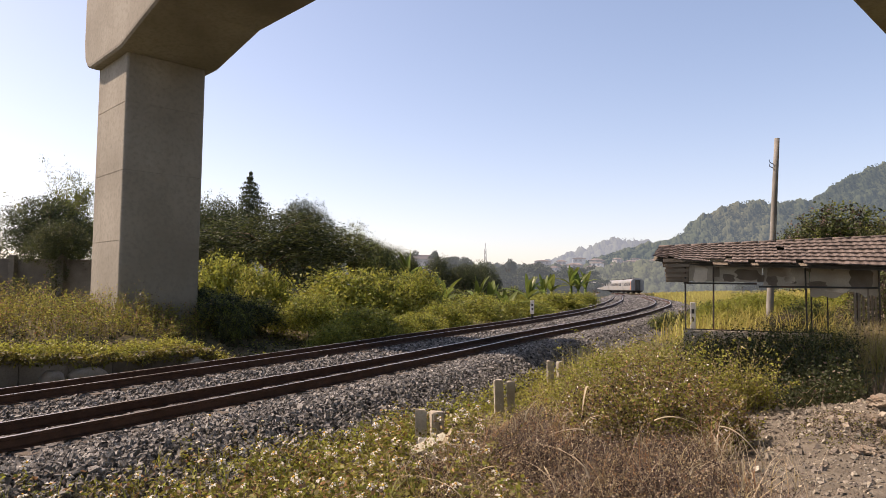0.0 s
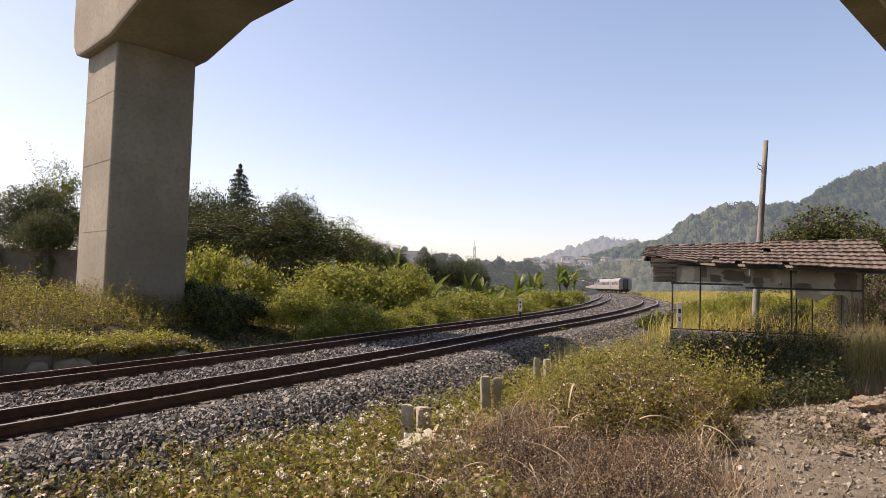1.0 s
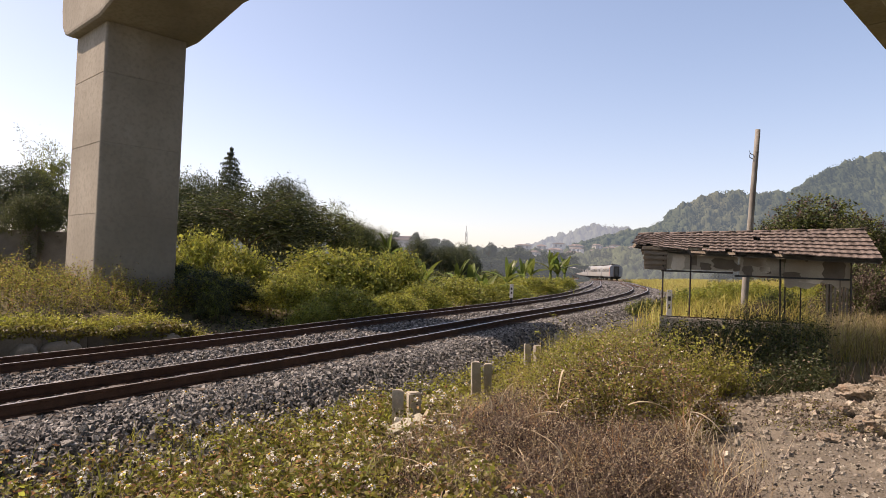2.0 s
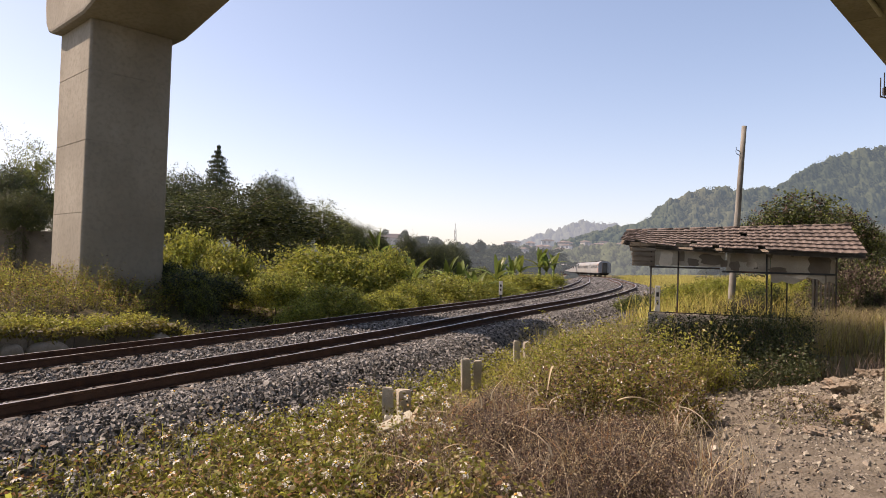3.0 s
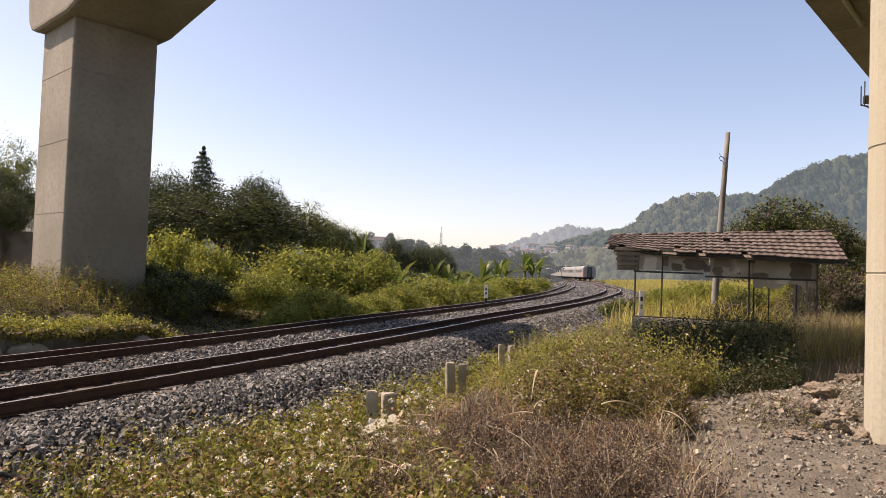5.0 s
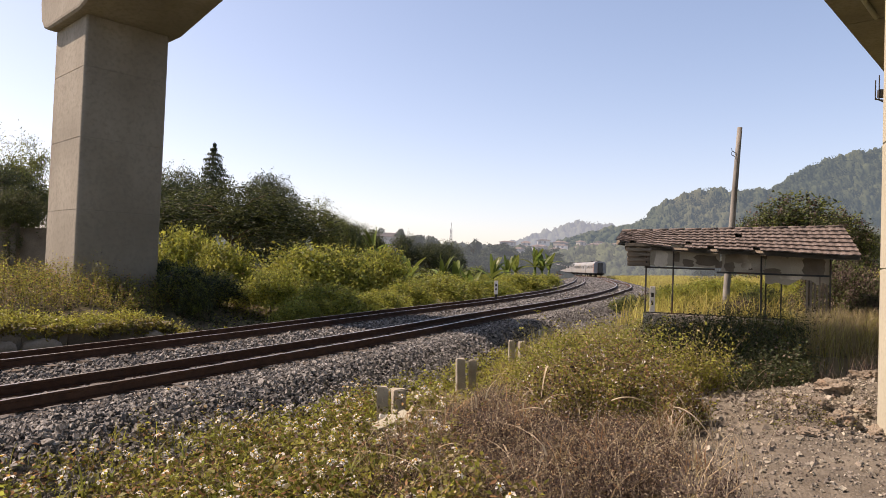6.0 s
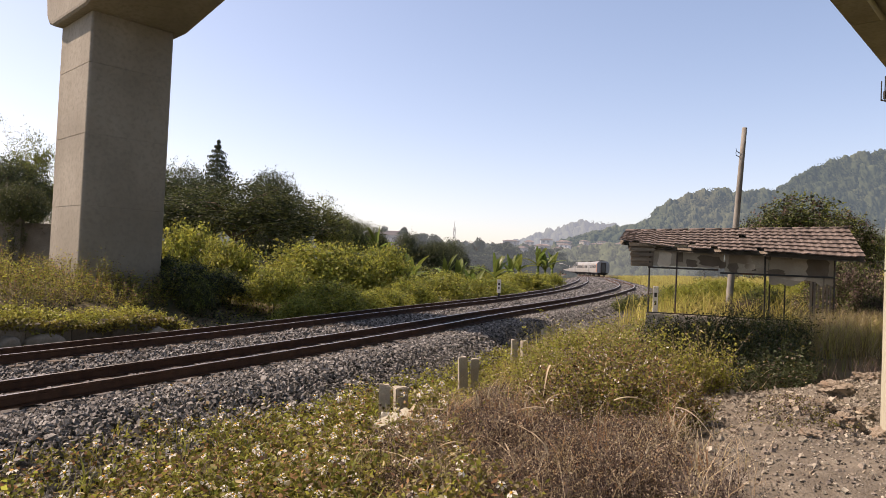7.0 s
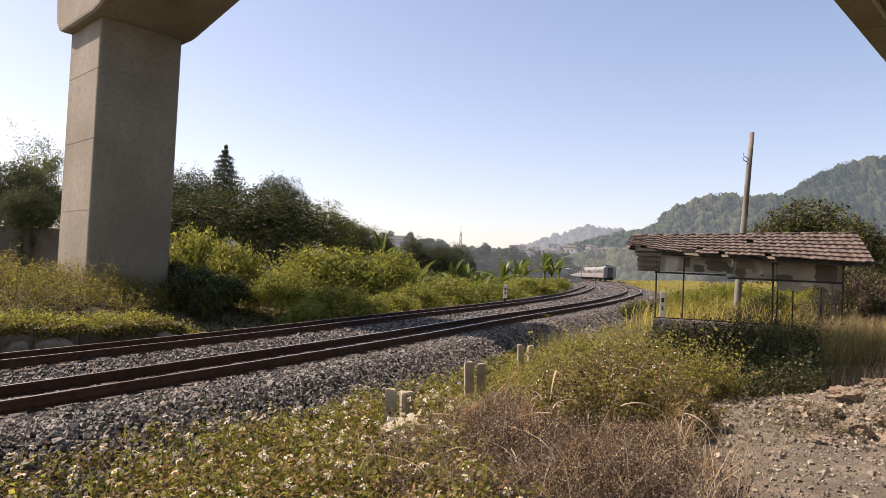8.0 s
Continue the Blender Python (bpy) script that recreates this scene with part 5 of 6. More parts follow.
# dead brush
def in_brush(x, y, s, l):
    return (((x - 0.95) / 1.65)**2 + ((y - 6.1 + 0.25 * (x - 0.9)) / 2.1)**2 + 0.3 * (patchy(x, y, 1.4) - 0.5) < 1) & (s > 3.6)


c = spots(150, -1.2, 3.2, 3.8, 9.0, gen, in_brush)
clump_bed("dead_brush", c, 0.6 * (0.34 + 0.34 * smooth(c[:, 1], 5.2, 7.6) + 0.36 * patchy(c[:, 0], c[:, 1], 2.0, 3)) * (0.45 + 0.50 * smooth(c[:, 0], -0.4, 0.9) + 0.35 * smooth(c[:, 0], 1.2, 2.2)) * gen.uniform(0.6, 1.2, len(c)), 46, 0.07, 0.024, 5, ((DRY_BROWN, 0.80), (DRY_STRAW, 0.12), (DRY_PALE, 0.08)), DRY_BROWN, gen, "tangle of dead reddish brown brushwood", stem=0.005, lean=1.15, flat=0.2)
b = spots(380, -1.0, 2.8, 3.9, 7.4, gen, in_brush)
v, f = blades(b, 0.48, 0.009, 1.3, gen, 1.2)
b2 = np.concatenate([np.array([[cx, cy, 0]]) + gen.normal(size=(16, 3)) * np.array([0.05, 0.05, 0]) for cx, cy in ((0.25, 6.9), (1.75, 7.3), (1.9, 7.0), (0.9, 6.3), (2.2, 6.2), (-0.1, 6.3), (1.4, 5.4), (1.3, 7.6), (2.4, 7.4), (1.9, 8.3), (2.7, 8.0), (0.8, 8.2), (2.3, 9.0))])
b2[:, 2] = ground_z(b2[:, 0], b2[:, 1])
v2, f2 = blades(b2, 0.70, 0.008, 0.6, gen, 0.5)
thing("dead_grass", joined("dead_grass", [(v, f, DRY_STRAW), (v2, f2, DRY_ORANGE)]), None, "dry straw-coloured grass in the dead brush", "grass", kind="stuff")
b = spots(34, -0.6, 2.6, 4.2, 7.6, gen, in_brush)
b[:, 2] += gen.uniform(0.25, 0.5, len(b))
v, f = blades(b, 0.30, 0.017, 1.5, gen, 1.5, 6)
b = spots(520, -1.0, 2.8, 4.2, 8.0, gen, in_brush)
v2, f2 = blades(b, 0.62, 0.0045, 0.9, gen, 0.3)
thing("bleached_leaves", joined("bleached_leaves", [(v, f, DRY_PALE), (v2, f2, DRY_PALE)]), None, "curled bleached dry leaves lying on dead brush", "dry leaves", kind="stuff")


# yellow-green weed mound
def in_mound(x, y, s, l):
    return (((x - 2.35) / 1.32)**2 + ((y - 8.9) / 2.6)**2 + 0.35 * (patchy(x, y, 1.4, 2) - 0.5) < 1) & (s > 3.2)


c = spots(150, 1.4, 4.2, 8.6, 12.0, gen, in_mound)
dome = 1 - np.clip(((c[:, 0] - 2.4) / 1.6)**2 + ((c[:, 1] - 8.9) / 3.0)**2, 0, 1)
clump_bed("weed_mound", c, (0.46 + 0.62 * dome * smooth(c[:, 0], 0.9, 2.3)) * gen.uniform(0.5, 1.2, len(c)), 36, 0.11, 0.042, 22, ((LEAF_YELLOW, 0.58), (LEAF_MID, 0.14), (LEAF_WEED, 0.16), (DRY_STRAW, 0.12)), DRY_BROWN, gen,
          "tall mound of yellowing small-leaved weeds", stem=0.006, lean=0.7)
b = spots(320, 1.2, 4.0, 8.4, 12.0, gen, in_mound)
v, f = blades(b, 1.0, 0.008, 0.45, gen, 0.3)
thing("tall_grass", joined("tall_grass", [(v, f, DRY_STRAW)]), None, "thin tall dry grass stalks over the weeds", "grass", kind="stuff")


def fan_stems(centre, radius, height, n, width, gen, curve=0.25, levels=5, low=0.05):
    """Stems that fan out from a root and end on an uneven dome; gives verts, faces and the centre lines."""
    d = unit(gen.normal(size=(n, 3)))
    d[:, 2] = low + (1 - low) * np.abs(d[:, 2])
    lump = 0.80 + 0.22 * np.sin(5 * np.arctan2(d[:, 1], d[:, 0]) + 3 * d[:, 2] + radius * 7) + gen.uniform(-0.28, 0.20, n)
    tip = np.array(centre) + d * np.array([radius, radius, height]) * lump[:, None]
    root = np.array(centre) + gen.normal(size=(n, 3)) * np.array([0.30 * radius, 0.30 * radius, 0.0]) + d * np.array([0.25 * radius, 0.25 * radius, 0])
    root[:, 2] = ground_z(root[:, 0], root[:, 1]) - 0.02
    mid = root * 0.45 + tip * 0.55 + np.array([0, 0, 1.0]) * (height * curve * gen.uniform(0.2, 1.2, n))[:, None]
    t = np.linspace(0, 1, levels)[None, :, None]
    line = root[:, None] * (1 - t)**2 + mid[:, None] * 2 * t * (1 - t) + tip[:, None] * t * t
    line[:, 1:] += np.cumsum(gen.normal(size=line[:, 1:].shape) * 0.018 * height, axis=1)
    side = unit(gen.normal(size=(n, 1, 3)))
    w = width * gen.uniform(0.6, 1.3, n)[:, None, None] * (1 - 0.75 * t)
    V = np.stack([line - side * w / 2, line + side * w / 2], 2).reshape(-1, 3)
    q = np.array([(2 * k, 2 * k + 1, 2 * k + 3, 2 * k + 2) for k in range(levels - 1)])
    F = (q[None] + (np.arange(n) * 2 * levels)[:, None, None]).reshape(-1, 4)
    return V, F, line


def on_stems(line, per, gen, start=0.3, spread=0.02):
    """Places along the outer part of stems."""
    n, k = line.shape[:2]
    t = (start + (1 - start) * gen.random((n, per))) * (k - 1)
    i = np.minimum(t.astype(int), k - 2)
    r = np.arange(n)[:, None]
    f = (t - i)[..., None]
    p = line[r, i] * (1 - f) + line[r, i + 1] * f
    return (p + gen.normal(size=p.shape) * spread).reshape(-1, 3)


def domed_bush(x, y, r, h, stems, per, leaf, mats, stem_mat, name, label, category, group, stem=0.005, start=0.35, twigs=2, pale=0.0):
    """A free-standing bush: fanned stems, short side twigs, and leaves of several colours on them."""
    gn = np.random.default_rng(int(1000 * x + 77 * y) + 4000)
    c = (x, y, gz(x, y))
    V, F, line = fan_stems(c, r, h, stems, stem, gn)
    ob = thing(name, label=label, category=category, group=group)
    root = on_stems(line, twigs, gn, start, 0.0)
    tv, tf = blades(root, 0.16 * h + 0.05, stem * 0.6, 1.1, gn, 0.2, 3)
    part("stem_fan", joined("stem_fan", [(V, F[int(len(F) * pale):], stem_mat), (tv, tf, stem_mat)] + ([(np.zeros((0, 3)), F[:int(len(F) * pale)] - len(V) - len(tv), DRY_PALE)] if pale else [])), None, ob)
    pos = np.concatenate([on_stems(line, per, gn, start), tv.reshape(-1, 6, 3)[:, 4] + gn.normal(size=(len(root), 3)) * 0.01])
    gn.shuffle(pos)
    sets, k = [], 0
    for m, share in mats:
        e = k + int(len(pos) * share)
        v, f = leaves(pos[k:e], leaf, leaf * 0.5, gn, flat=0.25)
        sets.append((v, f, m))
        k = e
    part("foliage", joined("foliage", sets), None, ob)


GREEN_MIX = ((LEAF_YELLOW, 0.56), (LEAF_WEED, 0.08), (LEAF_MID, 0.14), (DRY_STRAW, 0.12), (DRY_BROWN, 0.06), (DRY_PALE, 0.03))
TURNING_MIX = ((LEAF_WEED, 0.28), (LEAF_YELLOW, 0.24), (DRY_BROWN, 0.16), (DRY_ORANGE, 0.12), (DRY_STRAW, 0.14), (PETAL, 0.025))
DEAD_MIX = ((DRY_BROWN, 0.60), (DRY_ORANGE, 0.10), (DRY_STRAW, 0.16), (DRY_PALE, 0.13))
for x, y, r, h, mix in ((2.05, 6.85, 0.58, 0.70, TURNING_MIX), (1.55, 6.95, 0.58, 0.66, TURNING_MIX), (1.92, 7.5, 0.74, 0.88, TURNING_MIX), (2.28, 8.1, 0.72, 0.95, TURNING_MIX), (1.35, 7.5, 0.55, 0.66, TURNING_MIX), (1.75, 8.5, 0.66, 0.86, GREEN_MIX), (2.0, 9.1, 0.85, 0.98, GREEN_MIX), (1.95, 9.9, 0.60, 0.72, GREEN_MIX),
                        (2.75, 9.5, 0.75, 0.92, GREEN_MIX), (2.3, 10.5, 0.85, 0.9, GREEN_MIX), (3.1, 10.8, 0.8, 0.85, GREEN_MIX), (2.5, 7.1, 0.46, 0.58, TURNING_MIX)):
    domed_bush(x, y, r, h, 640, 38, 0.039, mix, DRY_BROWN, "weed_bush", "tall bushy weed turning yellow, with small leaves", "bush", "bushy weeds beside the path")
for x, y, r, h in ((0.85, 7.1, 0.55, 0.42), (0.35, 6.95, 0.5, 0.36), (1.15, 6.5, 0.50, 0.36), (0.75, 6.3, 0.58, 0.38), (1.85, 6.1, 0.45, 0.28), (1.25, 5.9, 0.58, 0.38), (0.25, 6.0, 0.5, 0.30),
                   (1.75, 5.6, 0.45, 0.28), (0.7, 5.2, 0.6, 0.30), (1.45, 5.05, 0.5, 0.32), (-0.25, 6.5, 0.42, 0.24), (0.85, 7.8, 0.42, 0.44), (-0.1, 5.3, 0.45, 0.24)):
    domed_bush(x, y, r, h, 760, 8, 0.022, DEAD_MIX, DRY_BROWN, "dead_bush", "dead reddish brown bush of fine brittle twigs", "dead bush", "dead bushes beside the path", stem=0.0048, start=0.2, twigs=4, pale=0.32)
for x, y, h, w, n in ((2.15, 6.05, 0.40, 0.014, 80), (1.75, 5.55, 0.40, 0.011, 64), (1.5, 6.5, 0.42, 0.010, 60), (1.35, 6.9, 0.66, 0.010, 50), (0.75, 6.9, 0.62, 0.012, 60), (1.15, 5.5, 0.40, 0.011, 40), (0.35, 5.5, 0.40, 0.010, 60),
                      (1.7, 7.6, 1.0, 0.009, 40), (0.1, 6.8, 0.5, 0.012, 40), (2.1, 5.2, 0.34, 0.011, 40)):
    base = np.array([[x, y, 0.0]]) + gen.normal(size=(n, 3)) * np.array([0.07, 0.07, 0])
    base[:, 2] = ground_z(base[:, 0], base[:, 1])
    v, f = blades(base, h, w, 0.9, gen, 0.8, 6)
    m = n * 5 // 2 // 5 * 5
    thing("dry_grass_tuft", joined("dry_grass_tuft", [(v, f[:m], DRY_STRAW), (np.zeros((0, 3)), f[m:] - len(v), DRY_PALE if n > 60 else DRY_ORANGE)]), None,
          "tuft of dry arching straw-coloured grass in dead brush", "grass tuft", "dry grass tufts")
for x, y, h in ((1.95, 11.2, 0.85), (2.35, 12.0, 0.95), (2.9, 12.4, 1.0), (2.5, 13.2, 0.9), (3.4, 12.9, 1.0), (3.2, 14.0, 0.9), (1.5, 10.9, 0.6), (3.9, 13.8, 0.9)):
    base = np.array([[x, y, 0.0]]) + gen.normal(size=(260, 3)) * np.array([0.20, 0.20, 0])
    base[:, 2] = ground_z(base[:, 0], base[:, 1])
    v, f = blades(base, h, 0.011, 0.55, gen, 0.5, 5)
    thing("grass_tuft", joined("grass_tuft", [(v, f, LEAF_MEADOW)]), None, "tall tuft of sunlit yellow grass behind the weeds", "grass tuft", "tall yellow grass tufts")
# between the mound and the track, on towards the shelter
b = spots(16000, 1.5, 24.0, 10.0, 75.0, gen, lambda x, y, s, l: (s > 2.7) & (s < 6.2) & ((x - F0.x) * FD.x + (y - F0.y) * FD.y < -0.1))
weed_bed("verge_weeds", b, 0.48, 0.06, 6, ((LEAF_YELLOW, 0.45), (DRY_STRAW, 0.40), (LEAF_WEED, 0.15)), DRY_STRAW, gen, "yellow verge weeds between track and shelter", lean=0.5)
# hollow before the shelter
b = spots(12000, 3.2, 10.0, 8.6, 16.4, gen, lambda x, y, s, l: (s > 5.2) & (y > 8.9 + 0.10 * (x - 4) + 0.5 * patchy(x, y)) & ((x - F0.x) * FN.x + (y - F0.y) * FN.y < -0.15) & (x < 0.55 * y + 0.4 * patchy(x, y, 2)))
# Most leaves take the darker colour, so the hollow's shade is partly painted.
weed_bed("shaded_shrubs", b, 0.72, 0.055, 8, ((LEAF_SHADE, 0.62), (LEAF_DARK, 0.24), (LEAF_WEED, 0.05), (DRY_BROWN, 0.09)), LEAF_SHADE, gen, "green undergrowth before the shelter, leaves coloured darker for the shade", lean=0.45)
b = spots(1500, 3.2, 10.0, 10.5, 16.4, gen, lambda x, y, s, l: (s > 5.2) & ((x - F0.x) * FN.x + (y - F0.y) * FN.y < -0.15) & (y > 10.5 + 0.25 * (x - 4)))
v, f = blades(b, 0.85, 0.010, 0.7, gen)
thing("tall_grass", joined("tall_grass", [(v, f, LEAF_WEED)]), None, "long green grass blades in the shaded hollow", "grass", kind="stuff")
# straw grass beside and tall yellow grass behind the shelter
b = spots(26000, 5.6, 13.0, 10.2, 18.0, gen, lambda x, y, s, l: (x > 0.56 * y) & ((x - F0.x) * FN.x + (y - F0.y) * FN.y < 1.5) & (y > 12.2 + 0.6 * patchy(x, y)))
v, f = blades(b, 0.35 + 0.5 * smooth(b[:, 1], 12.0, 14.0), 0.013, 0.7, gen)
v2, f2 = blades(b[::3], 0.8, 0.012, 0.8, gen)
thing("straw_grass", joined("straw_grass", [(v, f, DRY_STRAW), (v2, f2, LEAF_MEADOW)]), None, "tall dry straw grass beside the shelter", "grass", kind="stuff")
b = spots(60000, 6.0, 46.0, 18.6, 75.0, gen, lambda x, y, s, l: (s > 3.3) & ((x - F0.x) * FN.x + (y - F0.y) * FN.y > 2.2))
v, f = blades(b, 1.05, 0.035, 0.5, gen, levels=3)
thing("meadow_grass", joined("meadow_grass", [(v, f, LEAF_MEADOW)]), None, "tall yellow-green meadow grass behind the shelter", "grass", kind="stuff")
x, y = on_line(gen.uniform(40, 175, 30000), gen.uniform(3.4, 30, 30000))
v, f = blades(np.stack([x, y, ground_z(x, y)], 1), 1.1, 0.09, 0.6, gen, levels=3)
thing("meadow_grass", joined("meadow_grass", [(v, f, LEAF_MEADOW)]), None, "distant yellow-green grass beside the curving track", "grass", kind="stuff")
# far bank: creepers over the wall, weeds round the pier
b = spots(52000, -20, 0, 6.0, 26, gen, lambda x, y, s, l: (s < WALL_S + 0.15) & (s > -8.9 - 0.35 * patchy(x, y)) & (l < 9.2 + 2 * patchy(x, y)))
weed_bed("creepers", b, 0.34, 0.075, 8, ((LEAF_YELLOW, 0.75), (LEAF_WEED, 0.25)), LEAF_WEED, gen, "yellow-green creepers spilling over the retaining wall", stem=0.012, lean=0.8)
x, y = on_line(gen.uniform(-9, WALL_END, 5200), WALL_S + 0.21 + 0.14 * gen.random(5200))
zw = ground_z(x - 0.5, y + 0.32) + 0.08 - 0.34 * gen.random(5200)**1.6 * (0.3 + 0.9 * patchy(x, y, 1.6, 2))
v, f = leaves(np.stack([x, y, zw], 1), 0.09, 0.06, gen, droop=0.5)
thing("hanging_creepers", joined("hanging_creepers", [(v, f, LEAF_WEED)]), None, "creepers hanging over the top of the wall", "creepers", kind="stuff")
# Dark plants added in place of the shadow behind the creepers.
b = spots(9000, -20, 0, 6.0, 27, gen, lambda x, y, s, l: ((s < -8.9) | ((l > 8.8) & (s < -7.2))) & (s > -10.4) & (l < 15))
weed_bed("low_undergrowth", b, 0.20, 0.09, 6, ((LEAF_SHADE, 0.7), (DRY_BROWN, 0.3)), LEAF_SHADE, gen, "dark low plants painting the shade on the ledge behind the creepers", stem=0.012, lean=0.6)
b = spots(24000, -22, 0, 8.0, 30, gen, lambda x, y, s, l: (s < -9.9 - 0.3 * patchy(x, y, 1.3)) & (s > -16) & (l < 16))
weed_bed("bank_weeds", b, 0.60 + 0.75 * patchy(b[:, 0], b[:, 1], 0.8, 2), 0.068, 15, ((LEAF_YELLOW, 0.40), (LEAF_WEED, 0.30), (DRY_BROWN, 0.18), (DRY_ORANGE, 0.12)), LEAF_WEED, gen, "knee-high weeds on the bank round the pier", stem=0.015, lean=0.4)
b = spots(16000, -8, 30, 12.0, 75, gen, lambda x, y, s, l: (s < -6.6) & (s > -9.5) & (l > 5) & (patchy(x, y, 0.7) > 0.35))
weed_bed("trackside_weeds", b, 0.32, 0.11, 5, ((LEAF_YELLOW, 0.5), (DRY_BROWN, 0.3), (LEAF_WEED, 0.2)), LEAF_WEED, gen, "low weeds beside the far track", stem=0.012, lean=0.6)
# small plants on the dirt
b = spots(2200, 3.2, 6.0, 5.8, 8.2, gen, lambda x, y, s, l: (((x - 3.75) / 0.55)**2 + ((y - 6.95) / 0.55)**2 < 0.5 + 0.6 * patchy(x, y, 4)) | ((x > 4.3) & (y < 6.4) & (patchy(x, y, 3, 2) > 0.75)))
weed_bed("dirt_weeds", b, 0.17, 0.028, 6, ((LEAF_WEED, 0.5), (DRY_BROWN, 0.5)), DRY_BROWN, gen, "sparse small weeds growing on pale dirt", stem=0.005, lean=0.7)
b = spots(2600, 3.2, 8.0, 8.7, 11.0, gen, lambda x, y, s, l: (patchy(x, y, 1.6, 4) > 0.5) & ((x > 0.56 * y) | (gen.random(len(x)) < 0.2)))
v, f = blades(b, 0.35, 0.007, 0.8, gen)
thing("dry_twigs", joined("dry_twigs", [(v, f, DRY_BROWN)]), None, "reddish dry twigs along the dirt mound", "twigs", kind="stuff")

bamboo(-21.0, 34.0, 7.6, 26, 61)

# rubble ------------------------------------------------------------------------------
b = spots(38000, 2.2, 7.5, 4.6, 10.4, gen, lambda x, y, s, l: (gen.random(len(x)) < 0.25 + 0.75 * np.exp(-(((x - 5.0) / 1.5)**2 + ((y - 7.6) / 1.2)**2))))
sz = (0.006 + 0.007 * gen.random(len(b)) + 0.026 * gen.random(len(b))**10) * gen.uniform(0.7, 1.3, len(b))
b[:, 2] += sz * 0.3
thing("rubble", stones_mesh("rubble", b, sz, gen), RUBBLE, "scattered pale stone rubble on the dirt mound", "rubble", kind="stuff")


def boulder(x, y, r, sq, seed):
    bm = bmesh.new()
    bmesh.ops.create_icosphere(bm, subdivisions=4, radius=1)
    for v in bm.verts:
        n1 = noise.noise(v.co * 1.3 + Vector((seed * 3.1, 0, 0)))
        n2 = noise.noise(v.co * 3.5 + Vector((0, seed * 2.3, 0)))
        v.co *= 1 + 0.45 * n1 + 0.34 * n2 + 0.20 * noise.noise(v.co * 7) + 0.08 * noise.noise(v.co * 17)
        v.co.z *= sq
    me = bpy.data.meshes.new("boulder")
    bm.to_mesh(me)
    bm.free()
    me.materials.append(ROCK)
    thing("boulder", me, None, "rough pale limestone boulder in the rubble", "boulder", "boulders on the dirt mound",
          at=Matrix.Translation((x, y, gz(x, y) + r * sq * 0.12)) @ Matrix.Rotation(seed * 1.7, 4, "Z") @ Matrix.Scale(r, 4))


for i, (x, y, r, sq) in enumerate(((5.05, 8.35, 0.24, 0.55), (4.25, 7.35, 0.18, 0.6), (4.45, 7.15, 0.16, 0.7), (4.75, 7.0, 0.20, 0.55), (4.0, 7.6, 0.13, 0.6), (4.6, 6.7, 0.15, 0.6), (5.6, 8.6, 0.2, 0.6),
                                   (3.6, 6.3, 0.16, 0.45), (4.15, 6.9, 0.12, 0.7), (4.85, 7.5, 0.14, 0.7), (3.3, 8.3, 0.09, 0.6))):
    boulder(x, y, r * 0.8, sq, i + 1)

b = spots(1500, 3.4, 6.2, 6.2, 8.6, gen, lambda x, y, s, l: np.exp(-(((x - 4.7) / 0.7)**2 + ((y - 7.2) / 0.7)**2)) > gen.random(len(x)))
sz = 0.014 + 0.040 * gen.random(len(b))**2.5
b[:, 2] += sz * 0.3
thing("broken_stones", stones_mesh("broken_stones", b, sz, gen), RUBBLE, "heap of broken grey stones at the pier foot", "rubble", kind="stuff")

# withered twig plant in the hollow
g = Geo()
rr = random.Random(4)
base = Vector((4.45, 9.5, gz(4.45, 9.5)))
for k in range(5):
    a = rr.uniform(2.2, 4.6) if k < 3 else rr.uniform(-.6, .6)
    pts = [base]
    for j in range(4):
        pts.append(pts[-1] + Vector((math.cos(a) * 0.12, rr.uniform(-.05, .05), 0.10 + rr.uniform(-.06, .05))))
    g.tube(pts, [0.008, 0.007, 0.005, 0.004, 0.002], 5)
twig = thing("withered_plant", label="withered pale twig plant beside the dirt mound", category="dead plant")
part("twigs", g, DRY_PALE, twig)
v, f = leaves(np.array([base]) + gen.normal(size=(70, 3)) * np.array([0.28, 0.1, 0.06]) + np.array([0, 0, 0.38]), 0.035, 0.02, gen)
part("withered_leaves", arrays_mesh("withered_leaves", v, f), DRY_BROWN, twig)
# creeper on the pale pier
v, f = leaves(np.array([[4.95, 6.55, 0.62]]) + gen.normal(size=(90, 3)) * np.array([0.07, 0.05, 0.16]), 0.07, 0.04, gen, 0.3)
cr = thing("climbing_plant", label="small green climber at the foot of the pale pier", category="climber")
part("leaves", arrays_mesh("leaves", v, f), LEAF_MID, cr)
part("stem", Geo().tube([(5.0, 6.55, gz(5.0, 6.55) - 0.05), (4.95, 6.55, 0.4), (4.93, 6.56, 0.85)], 0.008, 5), BARK, cr)
# bent white pipe by the ballast
z = gz(2.95, 15.0)
g = Geo().tube([(0, 0, -0.1), (0, 0, 0.36), (0.03, 0, 0.40), (0.28, 0.05, 0.41)], 0.016, 8)
thing("bent_pipe", tidy(g.mesh("bent_pipe", True)), WHITE_PAINT, "thin bent white pipe standing in the weeds", "pipe", at=pose(2.95, 15.0, z))

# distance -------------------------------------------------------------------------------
# Wood colours carry painted haze: more blue emission on the farthest ridge.
HILL_LEAF = hazy(material("haze_painted_wood", (0.034, 0.049, 0.021), (0.080, 0.090, 0.040), 0.028, 0.9, 0, 0.22, c3=(0.092, 0.090, 0.046), island=0.2), (0.25, 0.36, 0.49), 0.25)
FAR_LEAF = hazy(material("haze_painted_trees", (0.035, 0.05, 0.022), (0.065, 0.08, 0.032), 0.05, 0.9, 0, 0.5, island=0.15), (0.45, 0.54, 0.64), 0.20)
